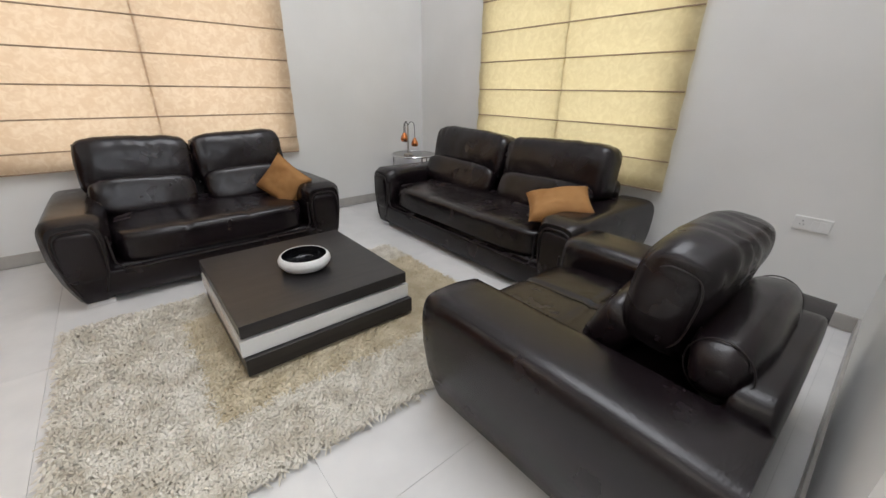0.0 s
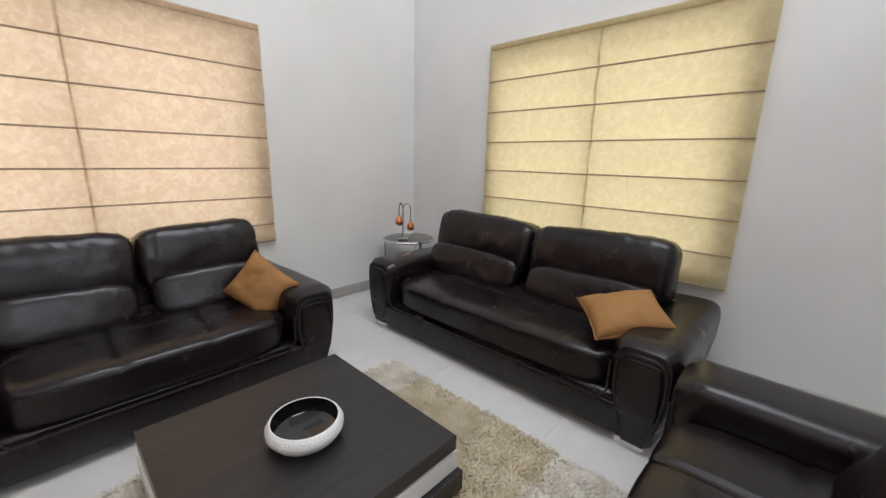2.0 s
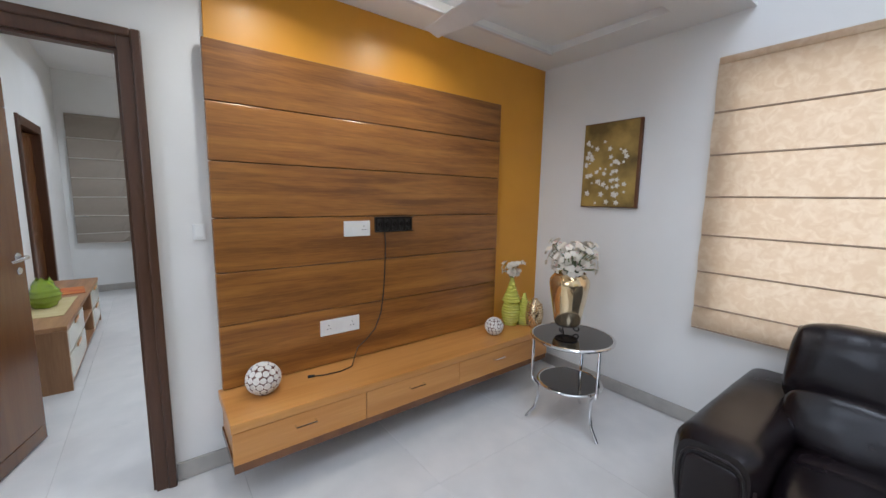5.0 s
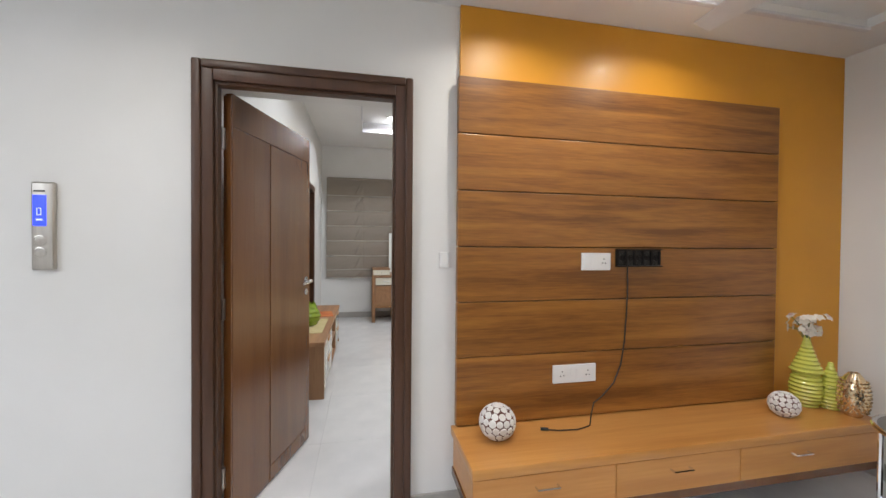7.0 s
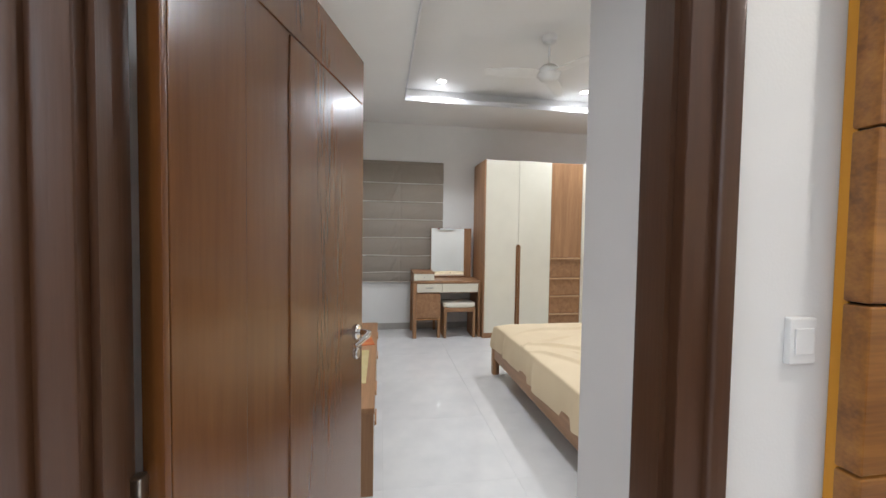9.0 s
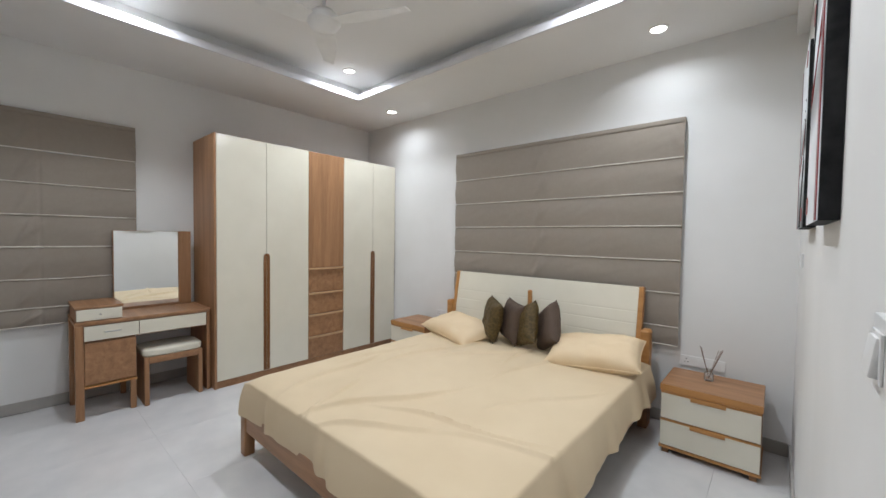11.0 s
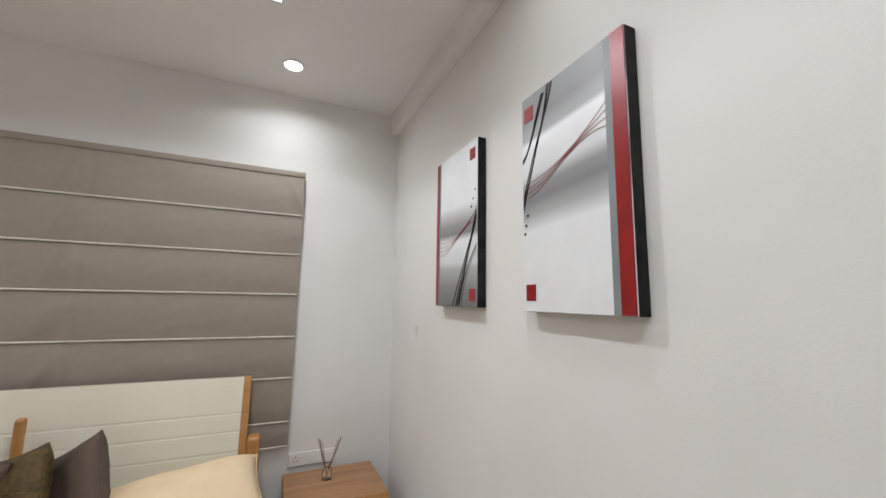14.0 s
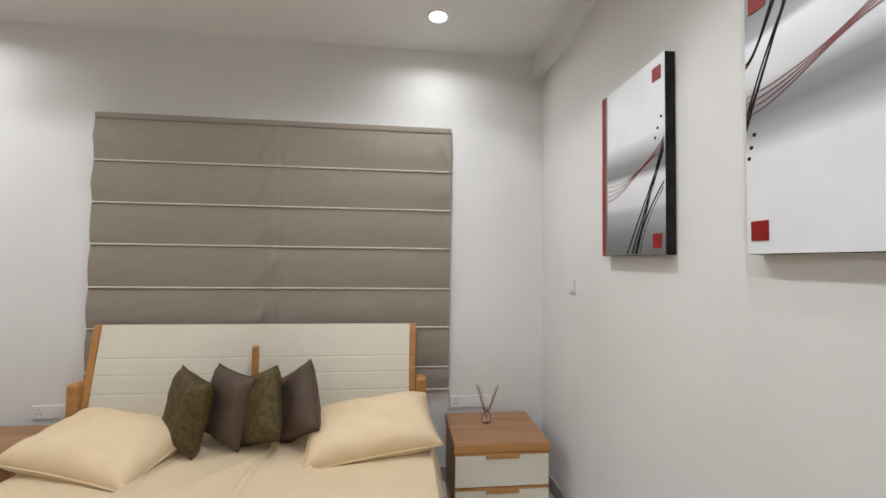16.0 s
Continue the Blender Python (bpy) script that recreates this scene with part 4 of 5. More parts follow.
part("rocker", boxes((-0.006, 0.006, -0.026, 0.026, -0.028, 0.028), bev=0.003), WHITE_PLASTIC, sw, "tilted white rocker", m=pose(-2.577, 3.188, 1.382, 0, 7, 0))
plate("switch_plate", "white switch plate between the door and the panel", -2.16, 2.955, 3.008, 1.245, 1.325, 1, ((0.15, 0.85),))

tb = thing("tv_bracket", "black metal television wall bracket on the teak panel", "bracket")
part("back_plate", boxes((-2.095, -2.085, 3.915, 4.19, 1.335, 1.348), (-2.095, -2.085, 3.915, 4.19, 1.252, 1.265), bev=0.001), DARK_METAL, tb)
part("lip", boxes((-2.085, -2.068, 3.915, 4.19, 1.342, 1.348), (-2.085, -2.068, 3.915, 4.19, 1.252, 1.258)), DARK_METAL, tb)
for k in range(6):
    y = 3.918 + k * 0.0525
    part("web", boxes((-2.094, -2.082, y, y + 0.008, 1.265, 1.335)), DARK_METAL, tb)
part("web_plate", boxes((-2.0955, -2.092, 3.915, 4.19, 1.265, 1.335)), BLACK, tb)
for k in range(5):
    part("boss", lathe([(0, 0), (0.017, 0), (0.017, 0.008), (0.009, 0.008), (0.009, 0.002), (0, 0.002)], 14), DARK_METAL, tb, m=pose(-2.091, 3.948 + k * 0.0525, 1.30, 0, 90, 0))
cpts = [(-2.088, 3.985, 1.255), (-2.090, 3.99, 1.15), (-2.090, 3.985, 1.0), (-2.090, 3.975, 0.85), (-2.090, 3.955, 0.72), (-2.088, 3.91, 0.62), (-2.085, 3.84, 0.555), (-2.07, 3.78, 0.53), (-2.03, 3.74, 0.49), (-1.98, 3.70, 0.458), (-1.96, 3.62, 0.455), (-1.97, 3.52, 0.455), (-1.99, 3.46, 0.456)]
cable = thing("power_cable", "black cable hanging from the bracket onto the shelf", "cable")
part("cord", tube(cpts, 0.0034, 6), BLACK, cable)
part("plug", tube([(-1.985, 3.475, 0.458), (-1.995, 3.44, 0.458)], 0.008, 8), BLACK, cable)


def mosaic_ball(m, r, label):
    b = thing("mosaic_candle_holder", label, "candle holder", m, group="mosaic balls on the shelf")
    prof = [(r * 0.45, 0.0)] + [(r * math.sin(t), r * 0.92 - r * 0.95 * math.cos(t)) for t in [0.5 + k * (3.05 - 0.5) / 12 for k in range(13)]]
    part("body", lathe([(0, 0.0)] + prof + [(prof[-1][0] - 0.01, prof[-1][1] - 0.01)], 28), MOSAIC_GROUT, b)
    bm = bmesh.new()
    rnd = random.Random(7)
    for ring in range(7):
        t = 0.62 + ring * 0.40
        cnt = max(6, int(2 * math.pi * math.sin(t) / 0.40))
        for k in range(cnt):
            a = 2 * math.pi * (k + 0.5 * (ring % 2)) / cnt
            nrm = Vector((math.sin(t) * math.cos(a), math.sin(t) * math.sin(a), -math.cos(t) * 0.95))
            c = Vector((0, 0, r * 0.92)) + nrm * r
            u = nrm.orthogonal().normalized()
            v = nrm.cross(u).normalized()
            rr = r * 0.205 * rnd.uniform(0.9, 1.1)
            outer = [bm.verts.new(c + rr * (math.cos(i * math.pi / 4) * u + math.sin(i * math.pi / 4) * v) - nrm * 0.002) for i in range(8)]
            top = [bm.verts.new(c + 0.85 * rr * (math.cos(i * math.pi / 4) * u + math.sin(i * math.pi / 4) * v) + nrm * 0.0025) for i in range(8)]
            bm.faces.new(top)
            for i in range(8):
                bm.faces.new((outer[i], outer[(i + 1) % 8], top[(i + 1) % 8], top[i]))
    ob = part("shell_disc_mosaic", bm, SHELL, b, "white shell discs")
    ob["kind"] = "stuff"
    return b


mosaic_ball(pose(-1.97, 3.205, 0.45), 0.084, "round mosaic candle holder of white shell discs on the shelf")
mosaic_ball(pose(-1.90, 4.82, 0.45), 0.068, "small round mosaic candle holder of white shell discs on the shelf")


def blossoms(parent, centre, count, spread, seed, stem_from):
    """Stems with small five-petalled flowers."""
    rnd = random.Random(seed)
    stems, pet = bmesh.new(), bmesh.new()
    for k in range(count):
        a, rr = rnd.uniform(0, 6.283), spread * math.sqrt(rnd.random())
        h = rnd.uniform(-0.5, 1.0) * spread * 0.75
        c = Vector((centre[0] + rr * math.cos(a), centre[1] + rr * math.sin(a), centre[2] + h))
        if k % 3 == 0:
            tube([stem_from, ((stem_from[0] + c.x) / 2, (stem_from[1] + c.y) / 2, (stem_from[2] + c.z) / 2 + 0.03), tuple(c)], 0.0025, 5, bm=stems)
        nrm = (c - Vector(centre) + Vector((rnd.uniform(-.03, .03), rnd.uniform(-.03, .03), 0.02))).normalized()
        u = nrm.orthogonal().normalized()
        v = nrm.cross(u)
        s = rnd.uniform(0.017, 0.029)
        t0 = rnd.uniform(0, 1.2)
        for p in range(5):
            t = t0 + p * 2 * math.pi / 5
            d = math.cos(t) * u + math.sin(t) * v
            e = nrm.cross(d)
            vs = [pet.verts.new(c + q) for q in (Vector((0, 0, 0)), d * s * 0.55 + e * s * 0.42 + nrm * s * 0.25, d * s * 1.05 + nrm * s * 0.12, d * s * 0.55 - e * s * 0.42 + nrm * s * 0.25)]
            pet.faces.new(vs)
    part("stem", stems, STEM, parent, "green stems")
    ob = part("blossom", pet, PETAL, parent, "white silk blossoms", smooth=70)
    ob["kind"] = "stuff"


def ribbed_vase(name, label, m, height, belly, material, ribs=18):
    v = thing(name, label, "vase", m)
    prof = [(0, 0)]
    n = 72
    for i in range(n + 1):
        t = i / n
        r = belly * (0.55 + 0.45 * math.sin(math.pi * min(1, t * 1.55 + 0.10))) if t < 0.5 else belly * (0.95 * (1 - (t - 0.5) / 0.5) ** 1.4 * 0.86 + 0.19)
        r += 0.0035 * math.sin(2 * math.pi * ribs * t) * (1 if t < 0.85 else 0.3)
        prof.append((max(0.012, r), t * height))
    prof.append((prof[-1][0] - 0.006, height - 0.004))
    prof.append((prof[-1][0] * 0.8, height - 0.06))
    part("body", lathe(prof, 28), material, v)
    return v


v1 = ribbed_vase("vase", "lime ribbed bottle vase with silk flowers on the shelf", pose(-1.99, 5.10, 0.45), 0.40, 0.076, LIME)
blossoms(v1, (0, 0, 0.46), 34, 0.085, 4, (0, 0, 0.36))
ribbed_vase("vase", "short lime ribbed vase on the shelf", pose(-1.93, 5.19, 0.45), 0.26, 0.062, LIME, 13)

v3 = thing("flower_vase", "gold mercury glass vase of silk flowers on a black scroll stand", "vase", pose(-1.37, 4.97, 0.60))
ST = 0.055
part("body", lathe([(0, ST), (0.075, ST), (0.085, ST + 0.012), (0.10, ST + 0.10), (0.118, ST + 0.20), (0.128, ST + 0.27), (0.126, ST + 0.30), (0.108, ST + 0.325), (0.100, ST + 0.335), (0.104, ST + 0.345), (0.098, ST + 0.344), (0.092, ST + 0.31), (0.10, ST + 0.2), (0.07, ST + 0.02), (0, ST + 0.02)], 40), GOLD_GLASS, v3)
for k in range(3):
    a = 2.1 * k + 0.5
    c, s = math.cos(a), math.sin(a)
    pts = []
    for i in range(15):
        t = i / 14 * 4.6
        rr = 0.026 * (1 - t / 6.5)
        d = 0.066 + rr * math.cos(t + 2.6)
        pts.append((c * d, s * d, 0.028 + rr * math.sin(t + 2.6)))
    part("stand_scroll", tube(pts, 0.005, 6), DARK_METAL, v3, "black scroll foot")
part("stand_ring", tube([(0.07 * math.cos(k * math.pi / 12), 0.07 * math.sin(k * math.pi / 12), 0.05) for k in range(24)], 0.005, 6, closed=True), DARK_METAL, v3)
blossoms(v3, (0, 0, ST + 0.42), 165, 0.175, 9, (0, 0, ST + 0.30))

# small bead-textured gold vase standing behind the flower vase
v4 = thing("vase", "gold beaded egg-shaped vase on the shelf", "vase", pose(-1.83, 5.20, 0.45))
part("body", lathe([(0, 0), (0.035, 0), (0.055, 0.04), (0.066, 0.10), (0.060, 0.16), (0.04, 0.21), (0.022, 0.235), (0.016, 0.23)], 28), GOLD_GLASS, v4)
bm = bmesh.new()
for ring in range(9):
    z = 0.03 + ring * 0.02
    r = 0.066 * math.sqrt(max(0.05, 1 - ((z - 0.105) / 0.15) ** 2))
    for k in range(16):
        a = 2 * math.pi * (k + 0.5 * (ring % 2)) / 16
        sphere((r * math.cos(a), r * math.sin(a), z), 0.007, bm, 6, 4)
part("beads", bm, GOLD_GLASS, v4)["kind"] = "stuff"

# ---- pictures in the hall ----
pic = thing("painting", "canvas of white blossoms on a gold ground", "painting")
part("canvas", boxes((-1.695, -1.255, 5.541, 5.574, 1.425, 2.055), bev=0.003), CANVAS_EDGE, pic)
part("painted_ground", boxes((-1.69, -1.27, 5.537, 5.5405, 1.432, 2.048)), CANVAS_GOLD, pic)
bm = bmesh.new()
rnd = random.Random(5)
for k in range(70):
    t = rnd.random()
    x, z = -1.665 + 0.33 * rnd.random() ** (0.8 + 0.6 * t), 1.45 + 0.50 * t
    if x + 1.48 > 0.22 - 0.25 * t and t > 0.8:
        continue
    r = rnd.uniform(0.010, 0.026)
    c = bm.verts.new((x, 5.533, z))
    n = 10
    ring = [bm.verts.new((x + r * (0.75 + 0.25 * math.cos(5 * i * 2 * math.pi / n)) * math.cos(i * 2 * math.pi / n), 5.5365, z + r * (0.75 + 0.25 * math.cos(5 * i * 2 * math.pi / n)) * math.sin(i * 2 * math.pi / n))) for i in range(n)]
    for i in range(n):
        bm.faces.new((c, ring[i], ring[(i + 1) % n]))
part("painted_blossoms", bm, SHELL, pic)["kind"] = "stuff"

hp = thing("painting", "large blue-grey canvas high above the window", "painting")
part("frame", boxes((0.58, 1.625, 5.54, 5.574, 2.61, 3.35), bev=0.003), PAINT_BLACK, hp)
part("painted_ground", boxes((0.60, 1.605, 5.5365, 5.5395, 2.63, 3.33)), CANVAS_BLUE, hp)

sp = thing("painting", "floral canvas with maroon edges beside the armchair", "painting")
part("canvas", boxes((2.15, 2.86, 1.421, 1.455, 1.43, 2.10), bev=0.003), MAROON, sp)
part("painted_ground", boxes((2.155, 2.855, 1.4555, 1.459, 1.435, 2.095)), FLORAL, sp)

# ---- intercom ----
ic = thing("intercom_panel", "brushed metal wall panel with a blue screen and two round buttons", "control panel")
part("body", boxes((-2.159, -2.138, 1.243, 1.325, 1.245, 1.61), bev=0.008, seg=3), STEEL, ic)
part("screen", boxes((-2.1378, -2.1362, 1.252, 1.298, 1.428, 1.555)), BLUE_LCD, ic, "blue lit screen")
part("display_figure", boxes((-2.136, -2.1355, 1.266, 1.2685, 1.472, 1.502), (-2.136, -2.1355, 1.2795, 1.282, 1.472, 1.502), (-2.136, -2.1355, 1.2685, 1.2795, 1.4995, 1.502), (-2.136, -2.1355, 1.2685, 1.2795, 1.472, 1.4745),
     (-2.136, -2.1355, 1.264, 1.286, 1.450, 1.4575)), LCD_MARK, ic, "pale figure 0")
part("maker_bar", boxes((-2.1378, -2.137, 1.254, 1.294, 1.568, 1.575)), DARK_METAL, ic)
for z in (1.368, 1.318):
    part("button", lathe([(0, 0), (0.021, 0), (0.023, 0.003), (0.019, 0.004), (0.018, 0.002), (0, 0.003)], 24), STEEL, ic, "round chrome button", m=pose(-2.1385, 1.276, z, 0, 90, 0))

# ---- bedroom ----
WX = -6.78
wd = thing("wardrobe", "tall wardrobe with cream gloss doors and an oak middle strip", "wardrobe")
part("body", boxes((-7.405, WX - 0.022, 3.72, 6.015, 0.07, 2.51), bev=0.002), OAK_V, wd)
part("side_panel", boxes((-7.405, WX, 3.70, 3.7195, 0.0, 2.513), bev=0.002), OAK_V, wd, "oak side panel")
part("plinth", boxes((-7.38, WX - 0.012, 3.72, 6.01, 0.0, 0.069)), OAK, wd)
for y0, y1, hs in ((3.722, 4.203, 1), (4.207, 4.688, -1), (5.172, 5.622, 1), (5.626, 6.015, -1)):
    dr = part("door", boxes((WX - 0.020, WX, y0, y1, 0.075, 2.508), bev=0.002), CREAM, wd, "cream gloss door")
    hy = y1 if hs == 1 else y0
    a, b = sorted((hy - hs * 0.032, hy - hs * 0.0005))
    bm = boxes((WX - 0.0005, WX + 0.006, a, b, 0.08, 1.30), bev=0.001)
    part("handle_strip", bm, GRIP, dr, "brown wood grip strip")
for hy in (4.205, 5.624):
    bm = bmesh.new()
    ring = [bm.verts.new((WX + 0.006, hy + 0.032 * math.cos(math.pi * k / 12), 1.30 + 0.032 * math.sin(math.pi * k / 12))) for k in range(13)]
    back = [bm.verts.new((WX - 0.0, v.co.y, v.co.z)) for v in ring]
    bm.faces.new(ring)
    for k in range(12):
        bm.faces.new((ring[k], ring[k + 1], back[k + 1], back[k]))
    part("handle_cap", bm, GRIP, wd, "rounded top of the grip")
part("middle_panel", boxes((WX - 0.020, WX - 0.004, 4.692, 5.168, 1.152, 2.508), bev=0.002), OAK_V, wd)
for z0, z1 in ((0.86, 1.148), (0.60, 0.856), (0.34, 0.596), (0.075, 0.336)):
    dr = part("drawer", boxes((WX - 0.020, WX - 0.004, 4.692, 5.168, z0 + 0.002, z1 - 0.002), bev=0.002), OAK, wd)
    part("drawer_lip", boxes((WX - 0.0035, WX + 0.016, 4.692, 5.168, z1 - 0.024, z1 - 0.003), bev=0.003), PALE_OAK, dr, "pale oak lip")

# dresser
ds = thing("dressing_table", "oak and cream dressing table with a standing mirror", "dressing table")
DX = -6.86
part("top", boxes((-7.38, DX, 2.72, 3.69, 0.775, 0.805), bev=0.003), OAK, ds)
part("side_panel", boxes((-7.37, DX + 0.002, 3.655, 3.688, 0.0, 0.774), bev=0.003), OAK_V, ds)
part("leg", boxes((DX - 0.05, DX + 0.002, 2.722, 2.775, 0.0, 0.774), bev=0.003), OAK_V, ds)
part("leg", boxes((-7.37, -7.32, 2.722, 2.775, 0.0, 0.774), bev=0.003), OAK_V, ds)
part("leg", boxes((-7.37, -7.33, 3.07, 3.11, 0.0, 0.30), bev=0.003), OAK_V, ds)
part("leg", boxes((DX - 0.05, DX - 0.01, 3.07, 3.11, 0.0, 0.30), bev=0.003), OAK_V, ds)
part("cabinet_box", boxes((-7.31, DX - 0.025, 2.776, 3.11, 0.27, 0.63)), OAK, ds)
part("cabinet_door", boxes((DX - 0.022, DX - 0.004, 2.778, 3.11, 0.285, 0.625), bev=0.002), OAK, ds)
part("cabinet_lip", boxes((DX - 0.03, DX + 0.004, 2.776, 3.115, 0.255, 0.27), bev=0.002), HONEY, ds)
part("drawer_box", boxes((-7.31, DX - 0.025, 2.776, 3.654, 0.635, 0.774)), OAK, ds)
for y0, y1 in ((2.778, 3.13), (3.135, 3.652)):
    dr = part("drawer_front", boxes((DX - 0.024, DX - 0.002, y0, y1, 0.645, 0.765), bev=0.002), CREAM, ds, "cream drawer front")
    if y0 < 3:
        part("handle", tube([(DX - 0.003, 2.90, 0.71), (DX + 0.018, 2.905, 0.71), (DX + 0.018, 3.005, 0.71), (DX - 0.003, 3.01, 0.71)], 0.005, 6), CHROME, dr, "chrome bar handle")
part("jewel_box", boxes((-7.33, DX - 0.03, 2.73, 3.02, 0.806, 0.905)), OAK, ds)
part("jewel_box_top", boxes((-7.34, DX - 0.02, 2.722, 3.03, 0.906, 0.926), bev=0.002), OAK, ds)
jf = part("jewel_box_front", boxes((DX - 0.029, DX - 0.012, 2.735, 3.02, 0.812, 0.902), bev=0.002), CREAM, ds, "cream drawer front")
part("knob", sphere((DX - 0.008, 2.88, 0.857), 0.008), CHROME, jf)
part("mirror_back", boxes((-7.33, -7.30, 3.02, 3.64, 0.806, 1.555), bev=0.002), OAK_V, ds)
part("mirror", boxes((-7.299, -7.293, 3.025, 3.53, 0.83, 1.552), bev=0.001), MIRROR, ds, "mirror glass")
part("mirror_wing", boxes((-7.299, -7.285, 3.535, 3.64, 0.81, 1.555), bev=0.002), OAK_V, ds)

st = thing("stool", "oak stool with a cream padded seat tucked at the dressing table", "stool")
for y in (3.16, 3.575):
    part("leg", boxes((-7.20, -6.83, y, y + 0.035, 0.0, 0.43), bev=0.003), OAK_V, st)
part("rail", boxes((-7.20, -6.83, 3.195, 3.575, 0.37, 0.43), bev=0.003), OAK, st)
part("seat_pad", soft_box(0.38, 0.47, 0.075, 6, 10, 0.001), CREAM, st, "cream padded seat", m=pose(-7.015, 3.385, 0.462))

# bed
BX0, BX1, BY0, BY1 = -5.46, -3.43, 3.44, 5.85
bed = thing("bed", "double bed with oak frame and cream headboard", "bed")
for x in (BX0, BX1 - 0.07):
    part("leg", boxes((x, x + 0.07, BY0, BY0 + 0.07, 0.0, 0.32), bev=0.006), OAK_V, bed)
    part("leg", boxes((x, x + 0.07, BY1 - 0.07, BY1 + 0.0, 0.0, 0.30), bev=0.006), OAK_V, bed)
part("foot_rail", boxes((BX0 + 0.071, BX1 - 0.071, BY0 + 0.01, BY0 + 0.045, 0.17, 0.32), bev=0.006), OAK, bed)
for x in (BX0 + 0.012, BX1 - 0.047):
    part("side_rail", boxes((x, x + 0.035, BY0 + 0.071, BY1 - 0.071, 0.17, 0.32), bev=0.006), OAK, bed)
part("slat_base", boxes((BX0 + 0.05, BX1 - 0.05, BY0 + 0.05, BY1, 0.24, 0.28)), OAK, bed)


def headboard_panel():
    bm = bmesh.new()
    n = 220
    x0, x1 = -5.485, -3.545
    front, back = [], []
    for i in range(n + 1):
        t = i / n
        z = 0.38 + (1.135 - 0.38) * t
        y = 5.80 + 0.11 * t ** 1.4
        g = 0.0
        for gz in (0.93, 0.83, 0.72):
            g += 0.0022 * math.exp(-((z - gz) / 0.004) ** 2)
        front.append((y + g, z))
        back.append((y + 0.03, z))
    fr = [[bm.verts.new((x, y, z)) for y, z in front] for x in (x0 + 0.0, x1)]
    bk = [[bm.verts.new((x, y, z)) for y, z in back] for x in (x0, x1)]
    for i in range(n):
        bm.faces.new((fr[0][i], fr[1][i], fr[1][i + 1], fr[0][i + 1]))
        bm.faces.new((bk[0][i], bk[0][i + 1], bk[1][i + 1], bk[1][i]))
        bm.faces.new((fr[0][i], fr[0][i + 1], bk[0][i + 1], bk[0][i]))
        bm.faces.new((fr[1][i], bk[1][i], bk[1][i + 1], fr[1][i + 1]))
    bm.faces.new((fr[0][n], fr[1][n], bk[1][n], bk[0][n]))
    return bm


part("headboard", headboard_panel(), CREAM, bed, "cream gloss grooved headboard")
for x0, x1 in ((-5.525, -5.487), (-3.543, -3.505)):
    bm = bmesh.new()
    n = 14
    a = []
    for i in range(n + 1):
        t = i / n
        a.append((5.79 + 0.11 * t ** 1.4, 0.30 + 0.835 * t))
    v = {}
    for xi, x in enumerate((x0, x1)):
        for i, (y, z) in enumerate(a):
            v[xi, 0, i] = bm.verts.new((x, y, z))
            v[xi, 1, i] = bm.verts.new((x, y + 0.05, z))
    for i in range(n):
        for xi in (0, 1):
            bm.faces.new((v[xi, 0, i], v[xi, 0, i + 1], v[xi, 1, i + 1], v[xi, 1, i]))
        for d in (0, 1):
            bm.faces.new((v[0, d, i], v[1, d, i], v[1, d, i + 1], v[0, d, i + 1]))
    for i in (0, n):
        bm.faces.new((v[0, 0, i], v[1, 0, i], v[1, 1, i], v[0, 1, i]))
    part("headboard_edge", bm, HONEY, bed, "honey wood edge")
for x0, x1 in ((-5.60, -5.527), (-3.503, -3.43)):
    part("headboard_post", boxes((x0, x1, 5.80, 5.90, 0.0, 0.80), bev=0.02, seg=3), HONEY, bed, "honey wood post")
part("centre_post", boxes((-4.535, -4.495, 5.79, 5.835, 0.5, 1.02), bev=0.016, seg=3), HONEY, bed, "honey wood post")
